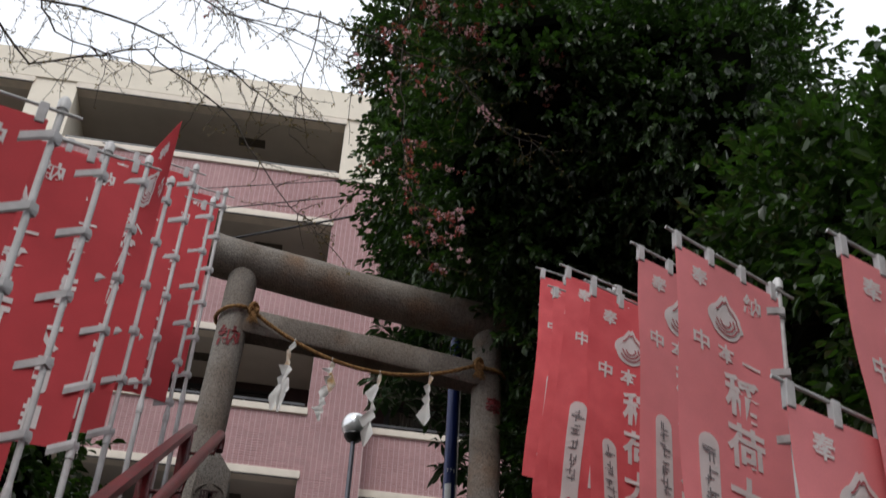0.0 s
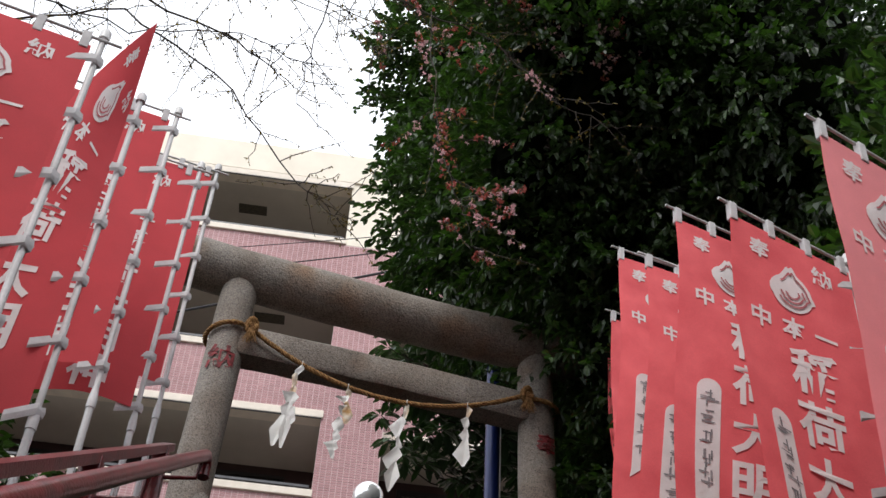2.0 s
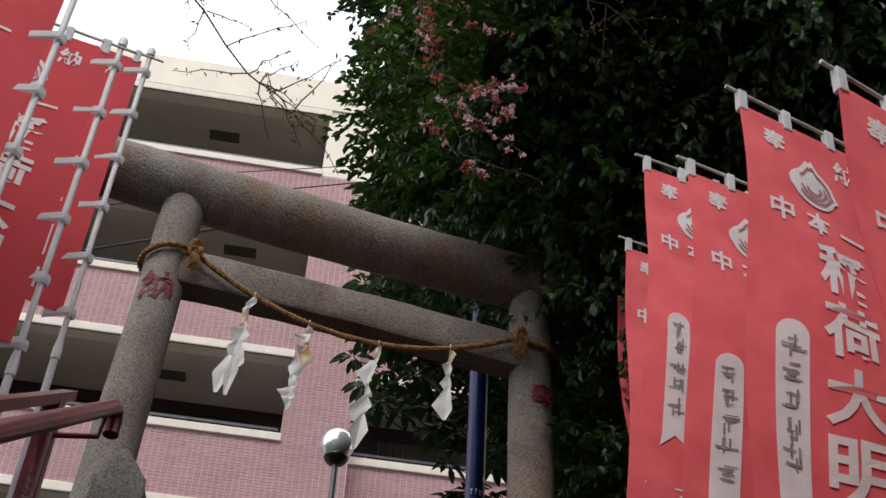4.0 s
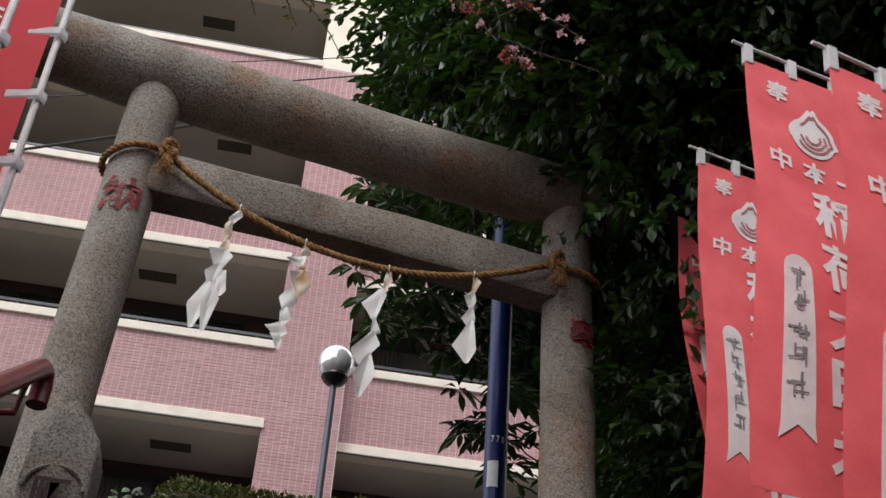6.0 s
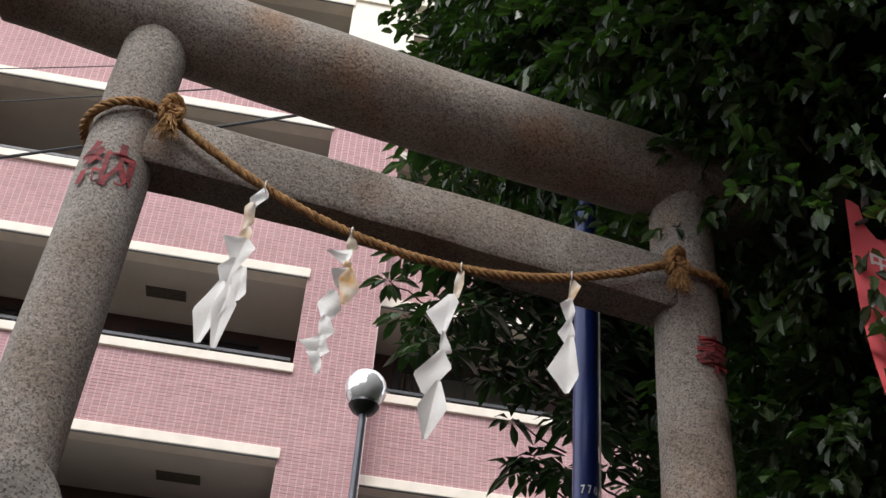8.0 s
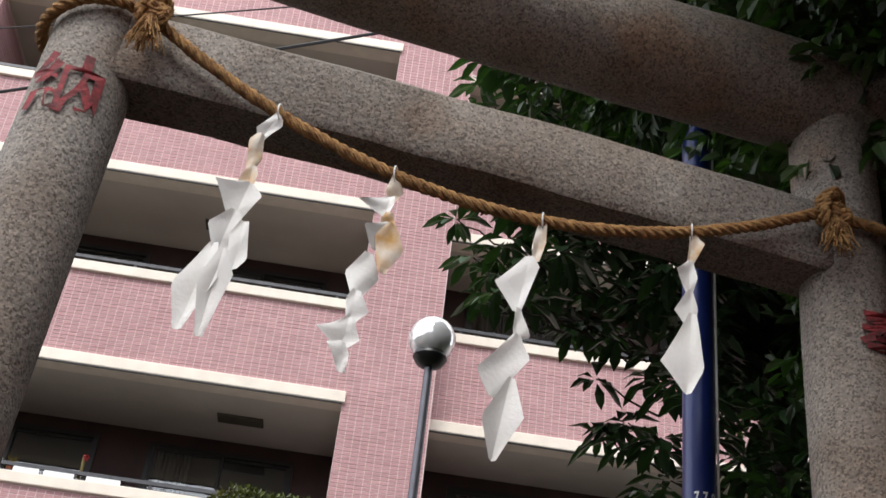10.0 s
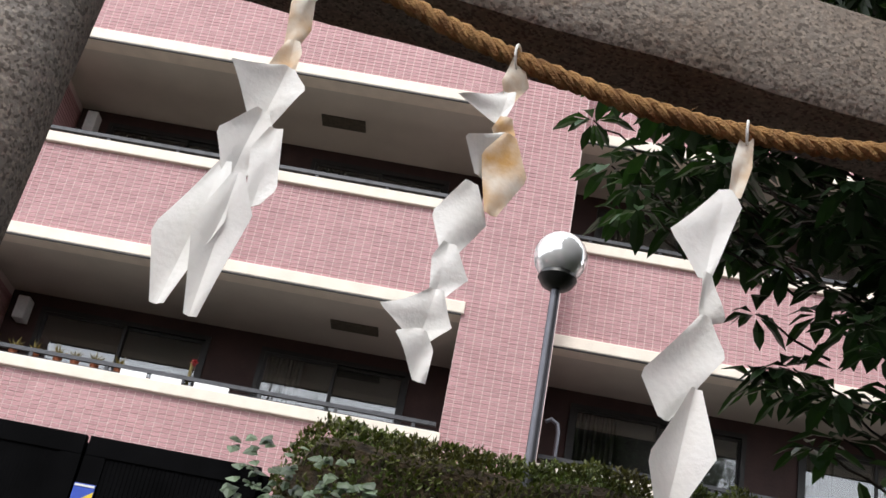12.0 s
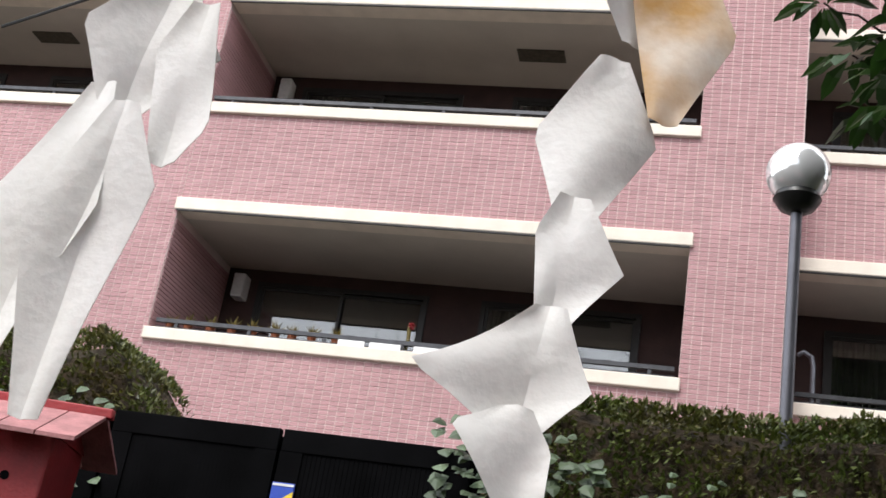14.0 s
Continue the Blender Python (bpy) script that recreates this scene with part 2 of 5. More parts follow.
# ---------- mesh tools ----------
class Geo:
    """Collects vertices and faces of one mesh."""

    def __init__(self):
        self.v, self.f, self.mi = [], [], []

    def add(self, verts, faces, mi=0):
        k = len(self.v)
        self.v += [tuple(p) for p in verts]
        self.f += [tuple(k + i for i in f) for f in faces]
        self.mi += [mi] * len(faces)
        return self

    def box(self, x0, x1, y0, y1, z0, z1, mi=0, bevel=0.0, m=None):
        if bevel:
            b = min(bevel, (x1 - x0) / 2.1, (y1 - y0) / 2.1, (z1 - z0) / 2.1)
            bm = bmesh.new()
            bmesh.ops.create_cube(bm, size=1)
            for q in bm.verts:
                q.co = Vector((x0 + (q.co.x + 0.5) * (x1 - x0), y0 + (q.co.y + 0.5) * (y1 - y0), z0 + (q.co.z + 0.5) * (z1 - z0)))
            bmesh.ops.bevel(bm, geom=bm.edges[:], offset=b, segments=2, affect="EDGES", profile=0.5)
            bm.verts.index_update()
            vs, fs = [q.co.copy() for q in bm.verts], [[q.index for q in f.verts] for f in bm.faces]
            bm.free()
        else:
            vs = [Vector((x, y, z)) for x in (x0, x1) for y in (y0, y1) for z in (z0, z1)]
            fs = [(0, 1, 3, 2), (4, 6, 7, 5), (0, 4, 5, 1), (2, 3, 7, 6), (0, 2, 6, 4), (1, 5, 7, 3)]
        if m:
            vs = [m @ p for p in vs]
        return self.add(vs, fs, mi)

    def tube(self, pts, radii, n=10, mi=0, caps=True):
        pts = [Vector(p) for p in pts]
        if not isinstance(radii, (list, tuple)):
            radii = [radii] * len(pts)
        vs, fs, side = [], [], None
        for i, p in enumerate(pts):
            d = (pts[min(i + 1, len(pts) - 1)] - pts[max(i - 1, 0)]).normalized()
            if side is None:
                side = d.cross(Vector((0, 0, 1)) if abs(d.z) < 0.9 else Vector((1, 0, 0))).normalized()
            side = (side - d * side.dot(d)).normalized()
            up = d.cross(side)
            vs += [p + radii[i] * (math.cos(2 * math.pi * k / n) * side + math.sin(2 * math.pi * k / n) * up) for k in range(n)]
        for i in range(len(pts) - 1):
            fs += [(i * n + k, i * n + (k + 1) % n, (i + 1) * n + (k + 1) % n, (i + 1) * n + k) for k in range(n)]
        if caps:
            fs += [tuple(range(n - 1, -1, -1)), tuple((len(pts) - 1) * n + k for k in range(n))]
        return self.add(vs, fs, mi)

    def ball(self, c, r, u=16, w=10, mi=0, sz=1.0, lo=-90, hi=90):
        vs, fs = [], []
        for j in range(w + 1):
            a = radians(lo + (hi - lo) * j / w)
            vs += [(c[0] + r * math.cos(a) * math.cos(2 * math.pi * k / u), c[1] + r * math.cos(a) * math.sin(2 * math.pi * k / u), c[2] + r * sz * math.sin(a)) for k in range(u)]
        for j in range(w):
            fs += [(j * u + k, j * u + (k + 1) % u, (j + 1) * u + (k + 1) % u, (j + 1) * u + k) for k in range(u)]
        return self.add(vs, fs, mi)

    def mesh(self, name, mats, smooth=False):
        me = bpy.data.meshes.new(name)
        me.from_pydata(self.v, [], self.f)
        for m in mats if isinstance(mats, (list, tuple)) else [mats]:
            me.materials.append(m)
        if any(self.mi):
            me.polygons.foreach_set("material_index", self.mi)
        if smooth:
            me.polygons.foreach_set("use_smooth", [True] * len(me.polygons))
            me.set_sharp_from_angle(angle=radians(40))
        me.update()
        return me


def thing(name, label, category, at=None, group="", kind=""):
    ob = new(name)
    ob.empty_display_size = 0.1
    if at is not None:
        ob.matrix_world = at if isinstance(at, Matrix) else Matrix.Translation(at)
    return tagged(ob, label, category, group, kind)


def part(name, g, mats, parent, label="", smooth=False):
    ob = new(name, g if isinstance(g, bpy.types.Mesh) else g.mesh(name, mats, smooth))
    ob.parent = parent
    if label:
        tagged(ob, label)
    return ob


def solo(name, g, mats, label, category, at=None, smooth=False, group="", kind=""):
    ob = new(name, g.mesh(name, mats, smooth))
    if at is not None:
        ob.matrix_world = at if isinstance(at, Matrix) else Matrix.Translation(at)
    return tagged(ob, label, category, group, kind)


GLYPHS = {}


def glyph(ch):
    """Vertices and faces of a character in a unit square about its centre."""
    if ch not in GLYPHS:
        cu = bpy.data.curves.new("glyph", "FONT")
        cu.body, cu.resolution_u = ch, 3
        cu.offset = 0.026
        ob = bpy.data.objects.new("glyph", cu)
        scene.collection.objects.link(ob)
        me = bpy.data.meshes.new_from_object(ob.evaluated_get(bpy.context.evaluated_depsgraph_get()))
        co = [v.co.copy() for v in me.vertices]
        fs = [tuple(p.vertices) for p in me.polygons]
        bpy.data.objects.remove(ob)
        bpy.data.curves.remove(cu)
        bpy.data.meshes.remove(me)
        xs, ys = [c.x for c in co], [c.y for c in co]
        cx, cy, s = (min(xs) + max(xs)) / 2, (min(ys) + max(ys)) / 2, max(max(xs) - min(xs), max(ys) - min(ys))
        GLYPHS[ch] = [((c.x - cx) / s, (c.y - cy) / s) for c in co], fs
    return GLYPHS[ch]


def smoothstep(a, b, x):
    t = max(0.0, min(1.0, (x - a) / (b - a)))
    return t * t * (3 - 2 * t)


# ---------- ground and stairs ----------
RISE, TREAD, TOP_Y, TOP_Z, COUNT = 0.19, 0.305, -0.9, -0.4, 24
FOOT_Y, FOOT_Z = TOP_Y - TREAD * COUNT, TOP_Z - RISE * COUNT
BED_Y, BED_Z = 4.7, 1.7


def nosing(y):
    return TOP_Z + (y - TOP_Y) * RISE / TREAD


def terrain(x, y):
    if y < FOOT_Y:
        z = FOOT_Z
    elif y < TOP_Y:
        z = nosing(y) - RISE
    else:
        z = TOP_Z
    if y >= BED_Y + 0.2:
        z = BED_Z
    side = smoothstep(1.45, 2.6, abs(x))
    bank = smoothstep(FOOT_Y - 0.5, FOOT_Y + 1.5, y) * (1 - smoothstep(2.0, 4.0, y))
    z += side * bank * (0.45 + 0.5 * noise.noise(Vector((x * 0.6, y * 0.6, 0))))
    if abs(x) < 1.95 and TOP_Y < y < BED_Y + 0.2:
        z -= 0.06
    if abs(x) < 1.45 and y < TOP_Y + 0.4 and y > FOOT_Y - 0.2:
        z -= 0.35
    return z


g = Geo()
gx = [-900, -200, -60, -25, -12, -8, -6, -5, -4, -3.4, -2.9, -2.6, -2.2, -1.9, -1.6, -1.46, -1.44, 0]
gx = gx + [-x for x in reversed(gx[:-1])]
gy = [-900, -200, -60, -25, -14, -10, FOOT_Y - 0.6] + [FOOT_Y + i * (TOP_Y - FOOT_Y) / 16 for i in range(17)] + [TOP_Y + 0.41, 0.5, 1.5, 2.5, 3.5, BED_Y + 0.19, BED_Y + 0.21, 7, 10, 25, 60, 200, 900]
g.add([(x, y, terrain(x, y)) for y in gy for x in gx], [(j * len(gx) + i, j * len(gx) + i + 1, (j + 1) * len(gx) + i + 1, (j + 1) * len(gx) + i) for j in range(len(gy) - 1) for i in range(len(gx) - 1)])
solo("ground", g, EARTH, "dark earth bank beside a stone stairway", "ground", smooth=True, kind="structure")

landing = Geo().box(-1.6, 1.75, TOP_Y, BED_Y, TOP_Z - 0.3, TOP_Z, bevel=0.02)
solo("pavement", landing, STEP, "dark stone landing at the head of the stairs", "pavement", kind="structure")
low = Geo().box(-6, 6, -26, FOOT_Y, FOOT_Z - 0.2, FOOT_Z + 0.012)
solo("road", low, PAVE, "dark asphalt at the foot of the stairs", "road", kind="structure")

stairs = thing("stairway", "worn dark stone stairway between two stone kerbs", "stairs", kind="structure")
step_mesh = Geo().box(-1.12, 1.12, 0, TREAD + 0.04, -RISE - 0.05, 0, bevel=0.012).mesh("step", STEP)
for i in range(COUNT):
    s = part("step", step_mesh, None, stairs)
    s.location = (random.uniform(-0.01, 0.01), TOP_Y - TREAD * (i + 1), TOP_Z - RISE * (i + 1))
for x in (-1.28, 1.28):
    k = Geo()
    for a, b in (((FOOT_Y - 0.2), -4.5), (-4.49, TOP_Y + 0.35)):
        za, zb = nosing(a) + 0.12, nosing(b) + 0.12
        k.add([(x + dx, y, z + dz) for y, z in ((a, za), (b, zb)) for dx in (-0.16, 0.16) for dz in (-0.5, 0)], [(0, 1, 3, 2), (4, 6, 7, 5), (0, 4, 5, 1), (2, 3, 7, 6), (0, 2, 6, 4), (1, 5, 7, 3)])
    part("kerb", k, STEP, stairs, "sloping stone kerb")

pt = Geo()
pr_ = random.Random(3)
for _ in range(700):
    k = pr_.randrange(0, 14)
    x, y, z = pr_.uniform(-1.1, 1.1), TOP_Y - TREAD * (k + 1) + pr_.uniform(0.02, TREAD - 0.02), TOP_Z - RISE * (k + 1)
    if k == 0:
        y, z = pr_.uniform(TOP_Y, 1.0), TOP_Z
    a = pr_.uniform(0, 6.3)
    c, q = 0.011 * math.cos(a), 0.011 * math.sin(a)
    pt.add([(x + c, y + q, z + 0.003), (x - q, y + c, z + 0.004), (x - c, y - q, z + 0.006), (x + q, y - c, z + 0.004)], [(0, 1, 2, 3)])
solo("fallen_petals", pt, PETAL, "pale fallen petals scattered on the dark steps", "petals", kind="stuff")
# unseen slab behind the hedge, added to bounce light up under the balconies
solo("pavement_court", Geo().box(-14, 14, 6.0, 10.78, BED_Z - 0.1, BED_Z + 0.02), BOUNCE, "unseen grey concrete slab added to bounce light onto the balconies", "pavement", kind="structure")

# unseen wall added beyond the stair foot to block low sky light
solo("wall_street", Geo().box(-26, 26, -24.4, -24, FOOT_Z - 0.2, 9.5), STONE_OLD, "unseen plain grey wall added to block low sky light", "wall", kind="structure")
# retaining wall of the raised bed behind the landing
solo("wall_bed", Geo().box(-14, 14, BED_Y, BED_Y + 0.2, TOP_Z - 0.3, BED_Z + 0.02, bevel=0.02), STEP, "dark stone retaining wall under the hedge", "wall", kind="structure")


# ---------- apartment building ----------
FY, CY, BY = 10.8, 11.25, 12.6
STOREY, T1, S1 = 2.9, 6.48, 4.73
JOIN, ROOF = 13.43, 15.95
BAYS = [(-13.3, -7.35, FY), (-6.4, -0.5, FY), (0.61, 6.5, CY), (7.4, 13.2, CY)]
COLS = [(-14.3, -13.3, FY), (-7.35, -6.4, FY), (-0.5, 0.61, FY), (6.5, 7.4, CY), (13.2, 14.2, CY)]
house = thing("apartment_building", "pink brick-tiled apartment block with deep balconies and a cream top storey", "building", (0, FY, BED_Z))
HOUSE_INV = Matrix.Translation((0, -FY, -BED_Z))


def hpart(name, geo, mats, parent=None, label=""):
    """A part of the building, given in world places."""
    ob = part(name, geo, mats, parent or house, label)
    ob.matrix_parent_inverse = HOUSE_INV if parent is None else Matrix.Identity(4)
    return ob


rng = random.Random(5)
BW, BH, BJ = 0.1, 0.052, 0.0095
brick_box = Geo().box(-BW / 2 + BJ / 2, BW / 2 - BJ / 2, -0.005, 0.0, BJ / 2, BH - BJ / 2)
brick_mesh = brick_box.mesh("brick", BRICK)


def bricks(geo, x0, x1, z0, z1, y, singles=None):
    """Courses of tiles on a front that looks towards -y."""
    z, row = math.ceil(z0 / BH) * BH, 0
    rows = int((z1 - z0 + 0.001) / BH)
    off = (z1 - z0 - rows * BH) / 2
    for r in range(rows):
        z = z0 + off + r * BH
        x = x0
        while x < x1 - 0.02:
            a, b = max(x, x0), min(x + BW, x1)
            if b - a > 0.03:
                if singles is not None and b - a > BW - 0.01 and len(singles) < 300 and z > S1 - 0.62 and a > -3.6:
                    singles.append(((a + b) / 2, y, z))
                else:
                    d = rng.uniform(0.003, 0.006)
                    geo.add([(a + BJ / 2, y - d, z + BJ / 2), (b - BJ / 2, y - d, z + BJ / 2), (b - BJ / 2, y - d, z + BH - BJ / 2), (a + BJ / 2, y - d, z + BH - BJ / 2),
                             (a + BJ / 2, y, z + BJ / 2), (b - BJ / 2, y, z + BJ / 2), (b - BJ / 2, y, z + BH - BJ / 2), (a + BJ / 2, y, z + BH - BJ / 2)],
                            [(0, 1, 2, 3), (4, 5, 1, 0), (1, 5, 6, 2), (3, 2, 6, 7), (4, 0, 3, 7)])
            x += BW


tiles, singles = Geo(), []
for n, (x0, x1, y) in enumerate(COLS):
    hpart("column", Geo().box(x0, x1, y, BY + 0.3, BED_Z - 0.3, JOIN), JOINT)
    hpart("column", Geo().box(x0, x1, y - 0.006, BY + 0.3, JOIN, ROOF), CREAM, label="cream upper column")
    if -8 < x0 < 6:
        bricks(tiles, x0, x1, 3.4, JOIN, y)
hpart("parapet", Geo().box(-14.3, 0.61, FY - 0.05, FY + 0.25, T1 + 3 * STOREY + 0.004, ROOF + 0.05, bevel=0.01), CREAM, label="cream roof parapet")
hpart("parapet", Geo().box(0.62, 14.2, CY - 0.05, CY + 0.25, T1 + 3 * STOREY + 0.004, ROOF + 0.05, bevel=0.01), CREAM, label="cream roof parapet")
hpart("roof", Geo().box(-14.3, 14.2, FY + 0.25, FY + 12, ROOF - 0.3, ROOF - 0.1), CREAM)
# dark sheet behind the windows: the rooms' dimness is put into its colour
hpart("dark_room_sheet", Geo().box(-14.3, 14.2, BY + 1.2, BY + 1.4, BED_Z - 0.3, ROOF - 0.3), ROOM)
for x in (-14.3, 14.0):
    hpart("side_wall", Geo().box(x, x + 0.2, BY + 0.3, FY + 12, BED_Z - 0.3, ROOF - 0.3), JOINT)


def window(x0, x1, z0, z1, curtain):
    """Two sliding panes in a dark frame."""
    w = hpart("window", Geo().box(x0, x1, BY - 0.03, BY + 0.09, z1 - 0.06, z1).box(x0, x1, BY - 0.03, BY + 0.09, z0, z0 + 0.06).box(x0, x0 + 0.06, BY - 0.03, BY + 0.09, z0 + 0.06, z1 - 0.06).box(x1 - 0.06, x1, BY - 0.03, BY + 0.09, z0 + 0.06, z1 - 0.06), FRAME)
    mid = (x0 + x1) / 2
    for a, b, y in ((x0 + 0.06, mid + 0.03, BY), (mid - 0.03, x1 - 0.06, BY + 0.04)):
        p = hpart("pane", Geo().box(a + 0.04, b - 0.04, y, y + 0.006, z0 + 0.1, z1 - 0.1), GLASS, w)
        p.visible_shadow = False
        hpart("sash", Geo().box(a, a + 0.04, y - 0.012, y + 0.02, z0 + 0.06, z1 - 0.06).box(b - 0.04, b, y - 0.012, y + 0.02, z0 + 0.06, z1 - 0.06).box(a + 0.04, b - 0.04, y - 0.012, y + 0.02, z1 - 0.1, z1 - 0.06).box(a + 0.04, b - 0.04, y - 0.012, y + 0.02, z0 + 0.06, z0 + 0.1), FRAME, w)
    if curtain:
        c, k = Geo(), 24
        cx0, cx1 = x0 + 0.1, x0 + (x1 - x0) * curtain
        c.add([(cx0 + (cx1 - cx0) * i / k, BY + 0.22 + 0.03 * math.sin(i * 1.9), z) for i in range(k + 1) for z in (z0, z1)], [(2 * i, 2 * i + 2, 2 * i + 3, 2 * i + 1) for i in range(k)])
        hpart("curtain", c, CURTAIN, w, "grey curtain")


for b, (x0, x1, y) in enumerate(BAYS):
    wins = [(x0 + 0.45, x0 + 2.72), (x1 - 2.5, x1 - 0.54)]
    for i in range(4):
        t, s = T1 + i * STOREY, S1 + i * STOREY
        low_z = BED_Z - 0.3 if i == 0 else s - STOREY + (T1 - S1)
        hpart("balcony_front", Geo().box(x0, x1, y + 0.004, y + 0.22, low_z, s), JOINT)
        if b in (1, 2) or (b == 0 and i < 2):
            bricks(tiles, max(x0, -9.2), min(x1, 5.2), max(low_z, 3.4), s, y + 0.004, singles if (i == 0 and b == 1) else None)
        hpart("window_sill", Geo().box(x0 - 0.02, x1 + 0.02, y - 0.05, y + 0.26, s, s + 0.14, bevel=0.012), SILL, label="pale cream balcony coping")
        hpart("lintel", Geo().box(x0 - 0.03, x1 + 0.03, y - 0.05, y + 0.26, t - 0.155, t, bevel=0.012), SILL, label="pale cream lintel band")
        hpart("drip_edge", Geo().box(x0, x1, y - 0.045, y - 0.02, t - 0.172, t - 0.156), FRAME)
        hpart("balcony_slab", Geo().box(x0, x1, y + 0.23, BY + 0.1, t - 0.15, t - 0.02), SOFFIT, label="beige balcony soffit")
        vx = x1 - (1.29 if i % 2 == 0 else 2.06)
        hpart("vent", Geo().box(vx - 0.3, vx + 0.3, y + 0.85, y + 1.12, t - 0.17, t - 0.14), VENT)
        bar = Geo().box(x0 + 0.05, x1 - 0.05, y + 0.07, y + 0.12, s + 0.24, s + 0.285).box(x0 + 0.05, x1 - 0.05, y + 0.085, y + 0.105, s + 0.17, s + 0.19)
        hpart("balcony_rail", bar, RAIL)
        for k in range(7):
            bx = x0 + 0.3 + (x1 - x0 - 0.6) * k / 6
            hpart("rail_bracket", Geo().box(bx - 0.02, bx + 0.02, y + 0.08, y + 0.11, s + 0.14, s + 0.24), RAIL)
        zf, zw = s - 0.95, t - 0.32
        edges = [x0, *[e for w in wins for e in w], x1]
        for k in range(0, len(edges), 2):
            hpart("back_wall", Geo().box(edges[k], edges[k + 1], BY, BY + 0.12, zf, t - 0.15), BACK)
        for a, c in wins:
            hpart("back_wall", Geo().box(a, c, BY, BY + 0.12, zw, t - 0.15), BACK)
        for n, (a, c) in enumerate(wins):
            window(a, c, zf, zw, 0.28 if (i + n + b) % 3 != 1 else 0.0)

# brick-tiled inner cheeks of the balconies
for x0, x1, y in BAYS:
    for i in range(4):
        s, t = S1 + i * STOREY, T1 + i * STOREY
        k, z = Geo(), s + 0.15
        while z < t - 0.25:
            k.box(x0, x0 + 0.012, y + 0.02, BY - 0.02, z, z + BH - BJ)
            z += BH
        if i < 3:
            hpart("brick_cheek", k, BRICK)
hpart("brick_course", tiles, BRICK)["kind"] = "stuff"


# ---------- torii gate ----------
TURN = pose(0, 0, 0, 0, 0, 6.5)
torii = thing("torii_gate", "grey granite torii gate with a straw rope at the stair head", "torii", TURN @ Matrix.Translation((0, 0, TOP_Z)))
TI = Matrix.Translation((0, 0, -TOP_Z))


def tpart(name, geo, mats, label="", smooth=True, parent=None):
    ob = part(name, geo, mats, parent or torii, label, smooth)
    if parent is None:
        ob.matrix_parent_inverse = TI
    return ob


def rough_tube(pts, radii, n, wob, seed):
    g = Geo().tube(pts, radii, n)
    g.v = [tuple(Vector(v) + wob * Vector([noise.noise(Vector(v) * 3 + Vector((seed, k * 9.1, 0))) for k in range(3)])) for v in g.v]
    return g


PILLARS = [(-1.19, -1.095, TOP_Z - 0.02), (1.135, 1.12, TOP_Z - 0.02)]
pill = []
for xb, xt, zb in PILLARS:
    pts = [(xb + (xt - xb) * k / 14, 0, zb + (2.83 - zb) * k / 14) for k in range(15)]
    pill.append(tpart("pillar", rough_tube(pts, [0.14 - 0.014 * k / 14 for k in range(15)], 36, 0.008, xb), STONE))
kas = [(-1.68 + 3.4 * k / 24, 0, 2.875 - 0.075 * (-1.68 + 3.4 * k / 24) + 0.02 * ((k - 12) / 12) ** 2) for k in range(25)]
tpart("top_lintel", rough_tube(kas, [0.19 - 0.012 * k / 24 for k in range(25)], 40, 0.01, 4), STONE, "round granite top beam")
nuki = Geo()
for k in range(21):
    x = -1.08 + 2.18 * k / 20
    z = 2.27 - 0.05 * x + 0.015 * math.sin(k / 20 * math.pi)
    nuki.v += [(x, -0.085, z - 0.115), (x, -0.1, z - 0.095), (x, -0.1, z + 0.1), (x, -0.085, z + 0.118), (x, 0.085, z + 0.118), (x, 0.1, z + 0.1), (x, 0.1, z - 0.095), (x, 0.085, z - 0.115)]
nuki.v = [tuple(Vector(v) + 0.006 * Vector([noise.noise(Vector(v) * 4 + Vector((0, k * 5.0, 0))) for k in range(3)])) for v in nuki.v]
for k in range(20):
    nuki.f += [(k * 8 + j, (k + 1) * 8 + j, (k + 1) * 8 + (j + 1) % 8, k * 8 + (j + 1) % 8) for j in range(8)]
nuki.mi = [0] * len(nuki.f)
tpart("tie_beam", nuki, STONE, "square granite tie beam")


def on_pillar(ch, cx, cz, size, r, angle, mat, parent):
    """A painted character bent round a pillar."""
    co, fs = glyph(ch)
    g = Geo()
    g.add([(cx + (r + 0.004) * math.sin(angle + x * size / r), -(r + 0.004) * math.cos(angle + x * size / r), cz + y * size) for x, y in co], fs)
    tpart("carved_letter", g, mat, "red painted carved letter", False)


on_pillar("\u7d0d", -1.118, 2.12, 0.2, 0.132, -0.1, RED_INK, pill[0])
on_pillar("\u5949", 1.13, 1.9, 0.17, 0.134, 0.25, RED_INK, pill[1])


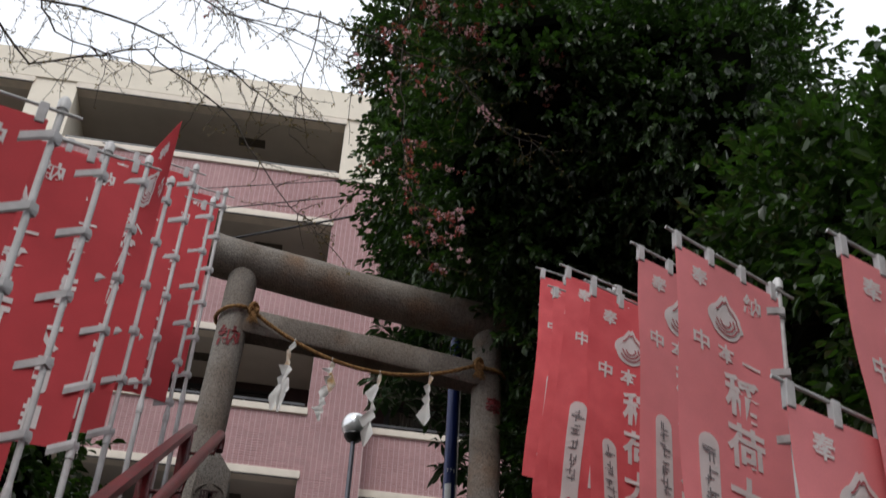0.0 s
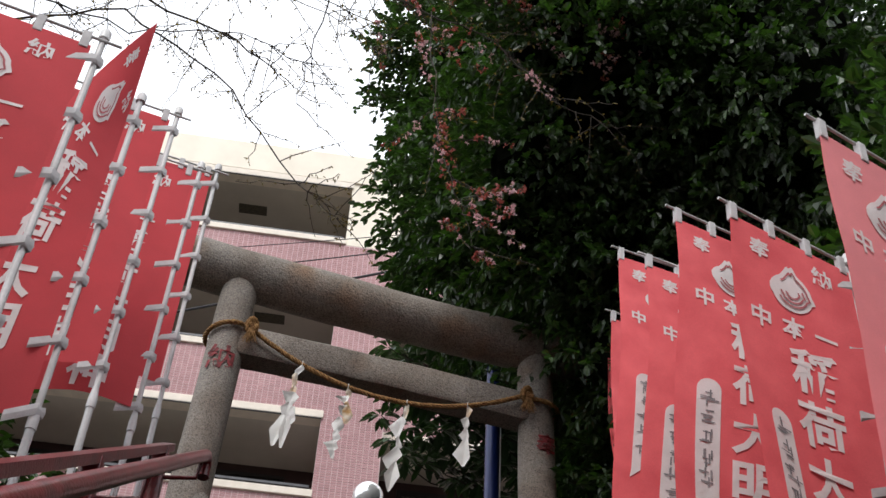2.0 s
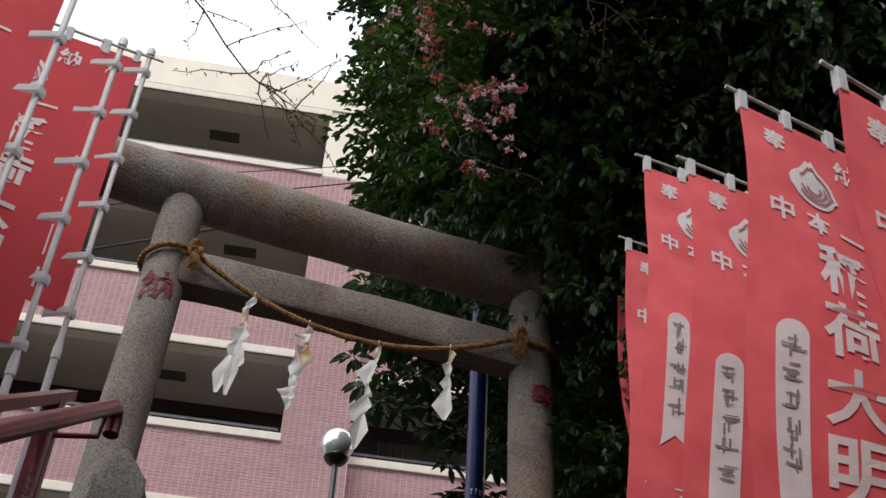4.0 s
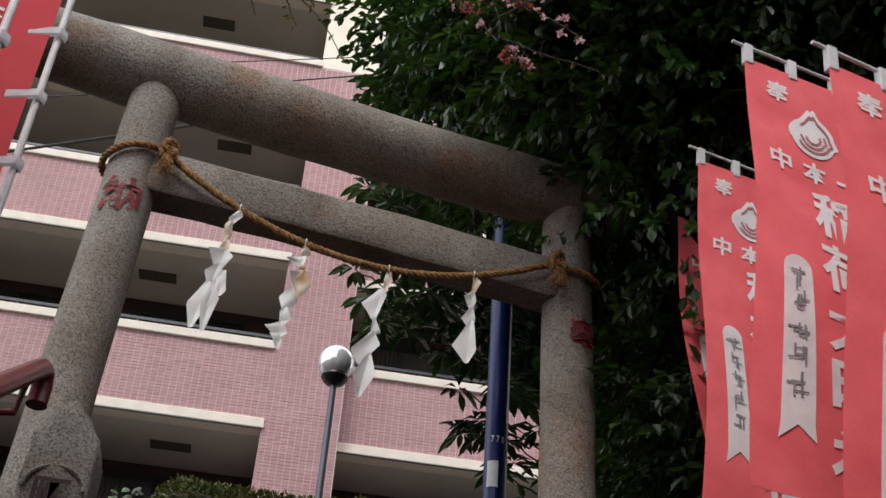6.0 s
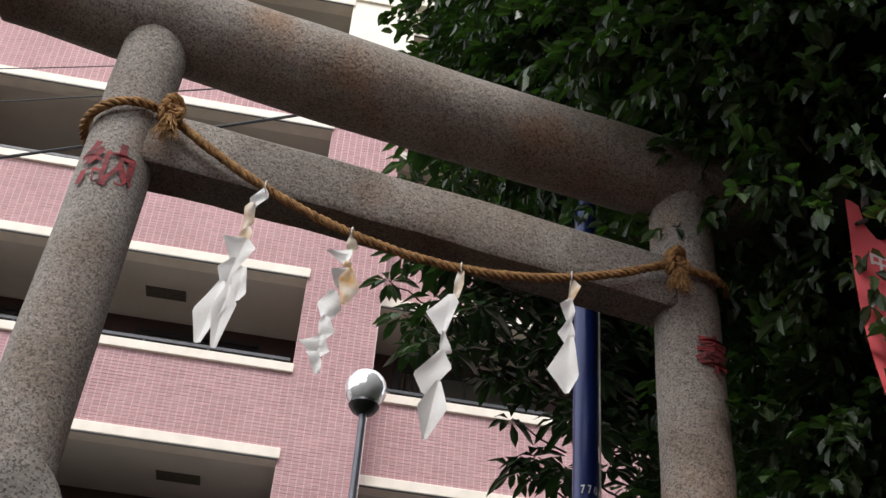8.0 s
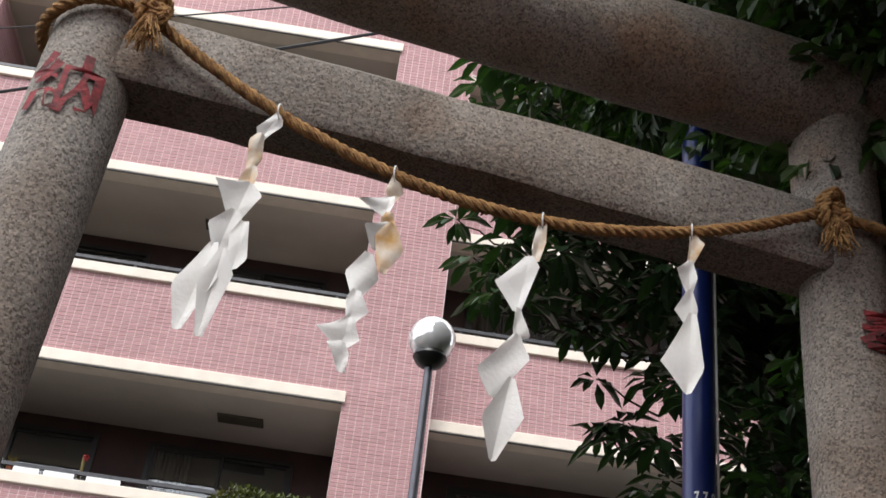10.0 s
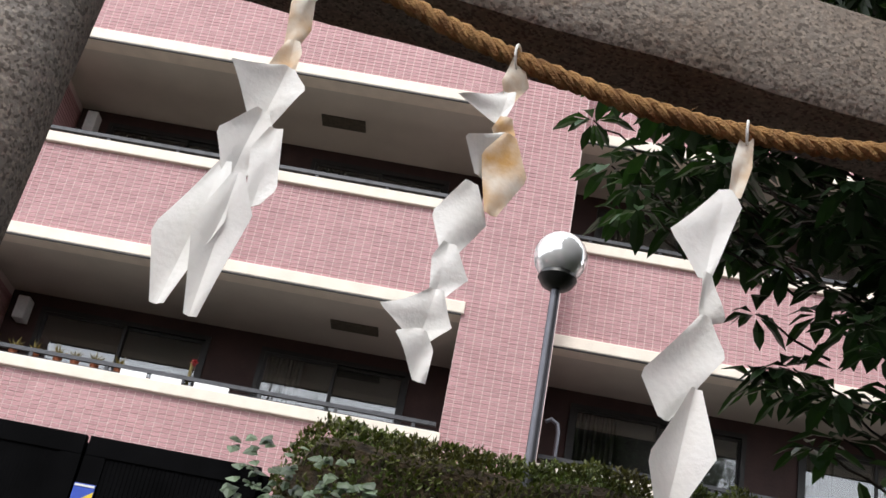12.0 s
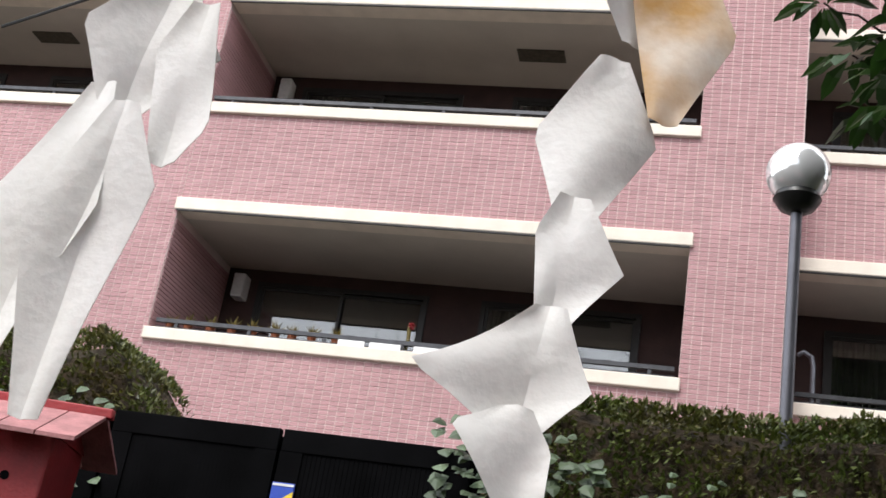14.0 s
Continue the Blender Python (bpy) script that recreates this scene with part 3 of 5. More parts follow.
# rope: three twisted strands
def strand_rope(path, r, pitch, name, parent_label, n=7, per=5):
    pts, d = [], 0
    fine = []
    for i in range(len(path) - 1):
        a, b = Vector(path[i]), Vector(path[i + 1])
        k = max(2, int((b - a).length / (pitch / 8)))
        fine += [a.lerp(b, j / k) for j in range(k)]
    fine.append(Vector(path[-1]))
    g = Geo()
    side = None
    frames = []
    for i, p in enumerate(fine):
        t = (fine[min(i + 1, len(fine) - 1)] - fine[max(i - 1, 0)]).normalized()
        if side is None:
            side = t.cross(Vector((0, 0, 1))).normalized()
        side = (side - t * side.dot(t)).normalized()
        if i:
            d += (p - fine[i - 1]).length
        frames.append((p, side.copy(), t.cross(side), d))
    for s in range(3):
        g.tube([p + 0.55 * r * (math.cos(a) * u + math.sin(a) * w) for p, u, w, dd in frames for a in (2 * math.pi * (dd / pitch + s / 3),)], [0.56 * r * (1 + 0.12 * math.sin(37 * dd + s)) for p, u, w, dd in frames], n)
    # stray straws
    rr = random.Random(len(fine))
    for _ in range(int(d * 150)):
        p, u, w, dd = frames[rr.randrange(len(frames))]
        a = rr.uniform(0, 6.28)
        o = math.cos(a) * u + math.sin(a) * w
        t = u.cross(w)
        q = p + o * r * 0.95
        e = q + o * rr.uniform(0.004, 0.014) + t * rr.uniform(-0.03, 0.03)
        h = t.cross(o) * 0.0012
        g.add([q - h, q + h, e], [(0, 1, 2)])
    return g


def rope_z(x):
    return 2.02 + 0.31 * (x - 0.11) ** 2


rope = thing("straw_rope", "twisted straw rope slung between the gate pillars", "rope", TURN @ Matrix.Translation((0, -0.16, 2.1)))
RI = Matrix.Translation((0, 0.16, -2.1))


def rpart(name, geo, mats, label=""):
    ob = part(name, geo, mats, rope, label, True)
    ob.matrix_parent_inverse = RI


span = [(-0.97 + 1.98 * k / 30, -0.15 + 0.02 * math.sin(k / 30 * math.pi), rope_z(-0.97 + 1.98 * k / 30)) for k in range(31)]
rpart("rope_span", strand_rope(span, 0.017, 0.085, "span", ""), ROPE)
for cx, zc, lean, r in ((-1.11, 2.385, 0.04, 0.152), (1.125, 2.25, -0.02, 0.154)):
    ring = [(cx + r * math.sin(a), -r * math.cos(a), zc + lean * math.sin(a + 0.5)) for a in [2 * math.pi * k / 28 for k in range(29)]]
    rpart("rope_ring", strand_rope(ring, 0.017, 0.085, "ring", ""), ROPE)
for x, z in ((-0.965, 2.385), (1.005, 2.25)):
    kn = Geo()
    for j in range(4):
        loop = [(x + 0.035 * math.cos(a), -0.175 - 0.02 * math.cos(2 * a + j), z + 0.028 * math.sin(a) + 0.018 * (j - 1.5)) for a in [2 * math.pi * k / 12 for k in range(13)]]
        s = strand_rope(loop, 0.014, 0.07, "knot", "")
        kn.add(s.v, s.f)
    rr = random.Random(int(x * 100))
    for _ in range(90):
        a, ln = rr.uniform(-0.5, 0.5), rr.uniform(0.05, 0.12)
        p = Vector((x + rr.uniform(-0.015, 0.015), -0.185 + rr.uniform(-0.01, 0.01), z - 0.03))
        kn.tube([p, p + Vector((math.sin(a) * ln * 0.5, rr.uniform(-0.02, 0.02), -ln * 0.5)), p + Vector((math.sin(a) * ln, rr.uniform(-0.03, 0.03), -ln))], 0.0022, 4)
    rpart("rope_knot", kn, ROPE)


def shide(x, y, folds, seed, long=1.05, group="paper streamers on the rope"):
    """Cut and folded paper streamer. folds, from the rope down: (right, up, run, drop, left, left_at, right, right_at, stained): where the
    fold starts from the end of the last one, how it runs on, how far its corners jut out and where along it they lie."""
    stained = any(q[8] for q in folds)
    ob = thing("paper_streamer", "white folded paper streamer on the straw rope" + (", stained rusty brown" if stained else ""), "streamer", TURN @ Matrix.Translation((x, y, rope_z(x) - 0.008)), group)
    rr = random.Random(seed)
    part("hanging_loop", Geo().tube([(0.008 * math.cos(a), 0.02 * math.cos(a), 0.006 + 0.022 * math.sin(a)) for a in [2 * math.pi * k / 12 for k in range(13)]], 0.0025, 6), PAPER, ob, smooth=True)
    p = Vector((0, 0, 0.004))
    for k, (ox, oz, run, drop, left, left_at, right, right_at, stain) in enumerate(folds):
        p = p + Vector((ox, -0.008 if oz else 0.002, oz * long))
        e = p + Vector((run, rr.uniform(-0.008, 0.008), -drop * long))
        neck = min(0.011, left, right)
        wings = ((-1, left, left_at, rr.uniform(0.15, 0.75)), (1, right, right_at, rr.uniform(-0.5, 0.5)))
        rows, cols = 12, 5
        g, roll = Geo(), rr.uniform(-1, 1)
        for side in (0, 1):
            for j in range(rows + 1):
                f = j / rows
                for i in range(-cols, cols + 1):
                    sg, reach, at, tilt = wings[0] if i < 0 else wings[1]
                    w = neck + (reach - neck) * (f / at if f < at else (1 - f) / (1 - at))
                    u = abs(i) / cols
                    bow = 0.3 * roll * w * u * u * math.sin(3.14 * f) + 0.0025 * math.sin(7 * f + 2.5 * i / cols + seed + k)
                    g.v.append(tuple(p.lerp(e, f) + Vector((sg * w * u * math.cos(tilt), -w * u * math.sin(tilt) + bow + 0.0008 * side, -0.18 * w * u * (1 - 2 * f)))))
        m, n1 = 2 * cols + 1, (rows + 1) * (2 * cols + 1)
        for j in range(rows):
            for i in range(m - 1):
                q = (j * m + i, j * m + i + 1, (j + 1) * m + i + 1, (j + 1) * m + i)
                g.f += [q, tuple(n1 + c for c in reversed(q))]
        rim = list(range(m)) + [(j + 1) * m - 1 for j in range(1, rows + 1)] + [rows * m + i for i in range(m - 2, -1, -1)] + [j * m for j in range(rows - 1, 0, -1)]
        g.f += [(rim[i], rim[i - 1], n1 + rim[i - 1], n1 + rim[i]) for i in range(len(rim))]
        g.mi = [0] * len(g.f)
        ob2 = part("paper_fold", g, PAPER_STAIN if stain else PAPER, ob, "rust-stained paper" if stain else "", True)
        ob2.data.set_sharp_from_angle(angle=radians(24))
        p = e
    return ob


shide(-0.578, -0.15, [(0, 0, -0.035, 0.10, 0.028, 0.75, 0.026, 0.35, 0), (0, 0.015, -0.008, 0.12, 0.026, 0.2, 0.024, 0.6, 1), (0.005, 0.01, 0.004, 0.085, 0.032, 0.75, 0.02, 0.3, 1),
                      (0, 0.025, -0.02, 0.13, 0.085, 0.25, 0.045, 0.3, 0), (0, 0.04, -0.02, 0.14, 0.06, 0.45, 0.055, 0.5, 0), (0.05, 0.11, -0.004, 0.14, 0.03, 0.3, 0.03, 0.8, 0),
                      (-0.055, 0.06, -0.035, 0.25, 0.055, 0.55, 0.045, 0.4, 0), (0.06, 0.23, -0.01, 0.24, 0.05, 0.4, 0.04, 0.25, 0)], 3, 1.0)
shide(-0.248, -0.14, [(0, 0, -0.004, 0.12, 0.026, 0.7, 0.034, 0.4, 1), (0, 0.02, -0.012, 0.09, 0.08, 0.85, 0.016, 0.4, 0), (0.012, 0.015, 0.004, 0.075, 0.026, 0.6, 0.018, 0.5, 1),
                      (0, 0.03, -0.03, 0.12, 0.065, 0.55, 0.024, 0.4, 0), (0.036, 0.11, -0.01, 0.2, 0.04, 0.3, 0.045, 0.45, 1), (-0.038, 0.06, -0.016, 0.18, 0.045, 0.45, 0.045, 0.4, 0),
                      (0, 0.03, -0.006, 0.13, 0.024, 0.3, 0.042, 0.5, 0), (0, 0.02, -0.012, 0.12, 0.085, 0.7, 0.04, 0.6, 0), (0, 0.03, 0.012, 0.1, 0.045, 0.2, 0.022, 0.3, 0)], 8, 0.78)
shide(0.164, -0.135, [(0, 0, -0.012, 0.13, 0.017, 0.5, 0.019, 0.5, 1), (-0.018, 0.01, -0.02, 0.175, 0.078, 0.6, 0.034, 0.15, 0), (0, 0.01, 0.004, 0.09, 0.018, 0.8, 0.042, 0.9, 0),
                      (0, 0.01, -0.05, 0.19, 0.07, 0.72, 0.058, 0.3, 0), (0.042, 0.06, -0.03, 0.23, 0.075, 0.63, 0.052, 0.5, 0)], 15, 0.97)
shide(0.587, -0.14, [(0, 0, -0.005, 0.10, 0.012, 0.5, 0.036, 0.35, 1), (0, 0.01, -0.004, 0.10, 0.055, 0.5, 0.02, 0.5, 0), (0, 0.01, 0.0, 0.13, 0.062, 0.66, 0.024, 0.4, 0),
                     (0, 0.055, -0.02, 0.23, 0.085, 0.75, 0.042, 0.7, 0)], 23)

# carved stone posts beside the pillars
for x, y, top, name in ((-1.0, -0.42, 0.9, "l"), (1.34, -0.1, 0.83, "r")):
    ob = thing("stone_post", "weathered stone post with carved and painted letters", "stone post", (x, y, TOP_Z), "stone posts by the gate")
    bm = bmesh.new()
    bmesh.ops.create_cube(bm, size=1)
    bmesh.ops.subdivide_edges(bm, edges=bm.edges[:], cuts=11, use_grid_fill=True)
    h = top - TOP_Z
    for v in bm.verts:
        c = v.co.copy()
        w = 0.25 if name == "l" else 0.25
        z = (c.z + 0.5)
        cap = 1 - 0.12 * smoothstep(0.86, 1.0, z) * (abs(c.x * 2) ** 2)
        v.co = Vector((c.x * w * (1.04 - 0.08 * z), c.y * 0.3, z * h * (1 if z < 0.86 else cap)))
        v.co += 0.026 * Vector([noise.noise(v.co * 8 + Vector((k * 7.7, x, 0))) for k in range(3)])
    me = bpy.data.meshes.new("block")
    bm.to_mesh(me)
    bm.free()
    me.materials.append(STONE_OLD)
    me.polygons.foreach_set("use_smooth", [True] * len(me.polygons))
    part("block", me, None, ob)
    for k, ch in enumerate("\u753a\u5185" if name == "l" else ""):
        co, fs = glyph(ch)
        part("carved_letter", Geo().add([(px * 0.13, -0.176, h * 0.7 - 0.17 * k + py * 0.13) for px, py in co], fs), DARK_INK, ob, "dark painted carved letter")
    if name == "r":
        continue
    arch = Geo().tube([(0.11 * math.cos(a), -0.155, h * 0.72 + 0.09 * math.sin(a)) for a in [math.pi * k / 12 for k in range(13)]], 0.009, 6)
    part("carved_border", arch, STONE_OLD, ob)


# ---------- handrails ----------
def handrail(s, grip, outer, y1, zg, dz_out, dz_low, slope):
    """s: side; grip, outer: x of the two rails; y1, zg: where the grip ends; slope: rise over run."""
    yb = FOOT_Y - 0.1

    def zat(y, dz):
        return zg + (y - y1) * slope + dz
    base = Vector((s * outer, yb, zat(yb, dz_low) - 0.5))
    ob = thing("stair_handrail", "dark red painted metal stair handrail with posts", "handrail", base, "handrails of the stairway")
    inv = Matrix.Translation(-base)

    def add(name, geo):
        part(name, geo, RED_PAINT, ob, smooth=True).matrix_parent_inverse = inv

    def bar(x, dz, w, h):
        return Geo().add([(x + dx, y, zat(y, dz) + e) for y in (yb, y1 + 0.13) for dx in (-w, w) for e in (-h, h)], [(0, 1, 3, 2), (4, 6, 7, 5), (0, 4, 5, 1), (2, 3, 7, 6), (0, 2, 6, 4), (1, 5, 7, 3)])
    add("top_rail", bar(s * outer, dz_out, 0.03, 0.022))
    add("lower_rail", bar(s * outer, dz_low, 0.02, 0.02))
    g0, ye = s * grip, y1 + 0.05
    add("grip_rail", Geo().tube([(g0, yb, zat(yb, 0)), (g0, ye, zat(ye, 0)), (g0, ye + 0.05, zat(ye, 0.015)), (g0, ye + 0.075, zat(ye, -0.02)), (g0, ye + 0.07, zat(ye, -0.08))], 0.03, 14))
    y = y1 - 0.06
    while y > yb:
        add("post", Geo().box(s * outer - 0.035, s * outer + 0.035, y - 0.035, y + 0.035, min(nosing(y) - 0.1, zat(y, dz_low) - 0.1), zat(y, dz_out) - 0.01, bevel=0.006))
        add("bracket", Geo().tube([(s * outer, y, zat(y, -0.14)), (s * (grip + 0.01), y, zat(y, -0.12)), (g0, y, zat(y, -0.02))], 0.011, 8))
        y -= 1.35


handrail(-1, 0.895, 1.086, -1.8, 0.38, 0.02, -0.62, 0.672)
handrail(1, 1.3, 1.44, -1.1, 0.48, 0.12, -0.5, 0.715)


# ---------- banners ----------
def wave(u, v, seed, amp):
    """How far the cloth stands off its plane; u across from the pole, v down."""
    return amp * v * (1.3 - abs(u - 0.5)) * math.sin(2.2 * u + 3.1 * v + seed) + 0.4 * amp * math.sin(6 * v + 4 * u + seed * 2.1) * min(1, v * 3)


BANNER_W, BANNER_H = 0.54, 1.55


def banner(pole, top, facing, seed, faded, group, drop=0.0, lean=0.0, amp=0.045, swing=0.0, tag_on=True, foot=None):
    """A tall banner: pole at its right edge, rod along its top. pole: x, y; top: height of the rod; drop under 0: no rod, the loose corner blown up."""
    x, y = pole
    foot = nosing(y) - 0.15 if foot is None else foot
    h = top - foot
    m = Matrix.Translation((x - h * math.tan(radians(lean)), y, foot)) @ pose(0, 0, 0, 0, lean, facing)
    ob = thing("banner_flag", ("faded pinkish red" if faded else "bright red") + " cloth banner with white lettering on a white pole", "banner", m, group)
    pr = Geo().tube([(0, 0, 0), (0, 0, h * 0.5), (0, 0, h * 0.5), (0, 0, h + 0.05)], [0.0155, 0.0155, 0.0125, 0.0125], 12)
    pole_ob = part("pole", pr, POLE, ob, smooth=True)
    part("pole_joint", Geo().tube([(0, 0, h * 0.5 - 0.07), (0, 0, h * 0.5 - 0.02), (0, 0, h * 0.5 + 0.03)], [0.019, 0.019, 0.013], 12), POLE, pole_ob, smooth=True)
    part("pole_cap", Geo().tube([(0, 0, h + 0.02), (0, 0, h + 0.06), (0, 0, h + 0.075)], [0.021, 0.021, 0.012], 12), POLE, pole_ob, smooth=True)
    if drop >= 0:
        part("top_rod", Geo().tube([(0.07, -0.012, h), (-BANNER_W - 0.07, -0.012, h + 0.012)], 0.006, 8), POLE, ob, smooth=True)

    def at(u, v, off=0.0):
        """u: 0 at the pole to 1 at the free edge; v: 0 at the top to 1 at the foot."""
        d = wave(u, v, seed, amp) * (0.25 + u) + swing * v * v * u
        sway = 0.03 * v * v * math.sin(seed * 1.7)
        loose = u * (1 - v) ** 2 if drop < 0 else 0.0
        return Vector((-0.03 - u * BANNER_W + sway * u - 1.9 * drop * loose, -0.02 + d - off - 0.12 * loose, h - 0.055 - v * BANNER_H - 1.6 * drop * loose))
    g, nu, nv = Geo(), 10, 30
    for side in (0, 0.0016):
        for j in range(nv + 1):
            for i in range(nu + 1):
                g.v.append(tuple(at(i / nu, j / nv, side)))
    n1 = (nu + 1) * (nv + 1)
    for j in range(nv):
        for i in range(nu):
            q = (j * (nu + 1) + i, j * (nu + 1) + i + 1, (j + 1) * (nu + 1) + i + 1, (j + 1) * (nu + 1) + i)
            g.f += [q, tuple(n1 + k for k in reversed(q))]
    g.mi = [0] * len(g.f)
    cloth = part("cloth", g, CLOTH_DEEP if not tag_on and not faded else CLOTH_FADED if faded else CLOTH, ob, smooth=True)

    def put(pts, fs, name, mat, off=0.005, label=""):
        g = Geo()
        g.add([at(u, v, off) for u, v in pts], fs)
        ob2 = part(name, g, mat, cloth, label)
        if name == "brush_stroke":
            tagged(ob2, kind="stuff")

    def letter(ch, u, v, size):
        co, fs = glyph(ch)
        put([(u - a * size / BANNER_W, v - b * size / BANNER_H) for a, b in co], fs, "letter", PRINT)
    # \u5949\u7d0d above, crest, district, the deity's title
    letter("\u5949", 0.78, 0.068, 0.09)
    letter("\u7d0d", 0.28, 0.074, 0.095)
    for k, ch in enumerate("\u4e2d\u672c\u4e00"):
        letter(ch, 0.8 - 0.24 * k, 0.268, 0.092)
    for k, ch in enumerate("\u7a32\u8377\u5927\u660e\u795e"):
        letter(ch, 0.43, 0.375 + 0.137 * k, 0.188)
    # flaming jewel crest
    def crest(s):
        out = []
        for k in range(40):
            a = 2 * math.pi * k / 40
            r = 1 + (0.2 * abs(math.sin(4 * a + 0.4)) ** 0.7 if math.sin(a) > -0.3 else 0)
            px, py = math.cos(a) * r, math.sin(a) * r
            if py > 0:
                px *= 1 - 0.6 * min(1, py) ** 1.4
                py *= 1.35
            out.append((0.55 + px * s * 0.082 / BANNER_W, 0.17 - py * s * 0.082 / BANNER_H))
        return out
    put(crest(1) + [(0.55, 0.17)], [(k, (k + 1) % 40, 40) for k in range(40)], "crest", PRINT)
    for s in (0.78, 0.56, 0.34):
        o, i = crest(s), crest(s - 0.09)
        put(o + i, [(k, (k + 1) % 40, 40 + (k + 1) % 40, 40 + k) for k in (range(3, 37) if s > 0.7 else range(18, 40))], "crest_line", JEWEL_LINE, 0.008)
    if tag_on:
        # donor's slip: rounded head, notched foot, unreadable brush strokes
        u0, u1, v0, v1 = 0.68, 0.85, 0.52, 0.9
        uc, ru = (u0 + u1) / 2, (u1 - u0) / 2
        top_arc = [(uc - ru * math.cos(math.pi * k / 10), v0 + 0.03 - 0.03 * math.sin(math.pi * k / 10)) for k in range(11)]
        pts = []
        rows = 12
        for j in range(rows + 1):
            v = v0 + 0.03 + (v1 - v0 - 0.06) * j / rows
            pts += [(u0, v), (uc, v), (u1, v)]
        n = len(pts)
        fs = [(3 * j + i, 3 * j + i + 1, 3 * j + i + 4, 3 * j + i + 3) for j in range(rows) for i in (0, 1)]
        pts += top_arc
        fs.append(tuple(range(n, n + 11)))
        e = len(pts)
        pts += [(u0 - 0.01, v1), (u1 + 0.01, v1)]
        fs += [(3 * rows, 3 * rows + 1, e), (3 * rows + 1, 3 * rows + 2, e + 1)]
        put(pts, fs, "name_slip", PRINT)
        rr = random.Random(int(seed * 100))
        ink = []
        fi = []
        for k in range(5):
            v = v0 + 0.035 + k * 0.055
            for _ in range(7):
                cu, cv, w, t = uc + rr.uniform(-0.03, 0.03), v + rr.uniform(0, 0.034), rr.uniform(0.018, 0.045), rr.uniform(0.0012, 0.0026)
                if rr.random() < 0.4:
                    w, t = 0.006, 0.012
                n = len(ink)
                ink += [(cu - w, cv - t), (cu + w, cv - t), (cu + w, cv + t), (cu - w, cv + t)]
                fi.append((n, n + 1, n + 2, n + 3))
        put(ink, fi, "brush_stroke", INK, 0.008)
    # tabs on the pole and on the rod
    for k in range(6):
        v = 0.03 + k * 0.19
        z = h - 0.06 - v * BANNER_H
        if z < 0.05:
            continue
        tb = Geo().tube([(0.0, 0.02, z), (0.026, 0, z), (0.0, -0.022, z), (-0.1, -0.02 + wave(0.1, v, seed, amp) * 0.3, z - 0.008)], 0.004, 4)
        tb.v = [(a, b, z + (c - z) * 6) for a, b, c in tb.v]
        part("pole_tab", tb, TAB, ob)
    for u in (0.05, 0.35, 0.66, 0.97) if drop >= 0 else ():
        p = at(u, 0)
        tb = Geo().box(p.x - 0.016, p.x + 0.016, -0.026, 0.0, h - 0.075, h + 0.014, bevel=0.004)
        part("rod_tab", tb, TAB, ob)
    return ob


RIGHT = "banners along the stair's east side"
LEFT = "banners along the stair's west side"
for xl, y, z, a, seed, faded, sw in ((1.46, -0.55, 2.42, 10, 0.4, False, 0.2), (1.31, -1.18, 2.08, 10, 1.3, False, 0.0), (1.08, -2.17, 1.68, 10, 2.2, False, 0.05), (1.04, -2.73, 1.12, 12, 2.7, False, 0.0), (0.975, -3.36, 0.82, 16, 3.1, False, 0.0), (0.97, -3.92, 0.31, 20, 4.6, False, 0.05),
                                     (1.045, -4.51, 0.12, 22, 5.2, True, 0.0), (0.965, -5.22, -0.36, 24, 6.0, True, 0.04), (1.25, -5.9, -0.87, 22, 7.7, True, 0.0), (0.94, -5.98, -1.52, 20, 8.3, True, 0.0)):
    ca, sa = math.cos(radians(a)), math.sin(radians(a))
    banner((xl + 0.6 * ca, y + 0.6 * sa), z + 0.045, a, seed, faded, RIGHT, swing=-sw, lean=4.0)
for x, y, z, a, seed, faded, sw, dr in ((-1.2, -1.58, 2.5, 14, 0.9, False, 0.0, 0.0), (-1.21, -2.07, 2.0, 14, 1.8, False, 0.0, 0.0), (-1.29, -2.6, 1.83, 15, 2.9, False, 0.05, 0.0), (-1.3, -3.27, 1.14, 16, 3.7, False, 0.1, -0.28),
                                       (-1.31, -3.93, 0.71, 16, 4.4, False, 0.05, 0.0), (-1.28, -4.85, -0.03, 16, 5.6, False, 0.0, 0.0), (-1.26, -5.63, -0.54, 16, 6.3, False, 0.0, 0.0)):
    banner((x, y), z, a, seed, faded, LEFT, drop=dr, swing=sw, tag_on=False, amp=0.07)


# ---------- lamp, blue pole, fence, box ----------
lamp = thing("street_lamp", "grey post lamp with a mirrored globe and black collar", "street lamp", (0.205, 5.12, BED_Z))
part("post", Geo().tube([(0, 0, 0), (0, 0, 2.46)], [0.037, 0.031], 16), GREY_POLE, lamp, smooth=True)
part("globe", Geo().ball((0, 0, 2.69), 0.176, 32, 20, lo=-52), CHROME, lamp, "mirrored round lamp globe", True)
part("collar", Geo().tube([(0, 0, 2.45), (0, 0, 2.48), (0, 0, 2.532), (0, 0, 2.562)], [0.048, 0.098, 0.13, 0.12], 24), BLACK_PLASTIC, lamp, "black collar", True)

bp = thing("utility_pole", "glossy dark blue steel pole with a white number label", "pole", (0.95, 1.0, -0.2))
part("shaft", Geo().tube([(0, 0, TOP_Z + 0.2), (0, 0, 4.1)], [0.06, 0.055], 28), BLUE, bp, smooth=True)
part("upper_shaft", Geo().tube([(0, 0, 4.1), (0, 0, 4.16), (0, 0, 7.5)], [0.055, 0.03, 0.028], 16), GREY_POLE, bp, smooth=True)
part("edge_strip", Geo().tube([(0.062, -0.015, 0.1), (0.062, -0.015, 4.0)], 0.005, 8), POLE, bp, "thin pale conduit", True)


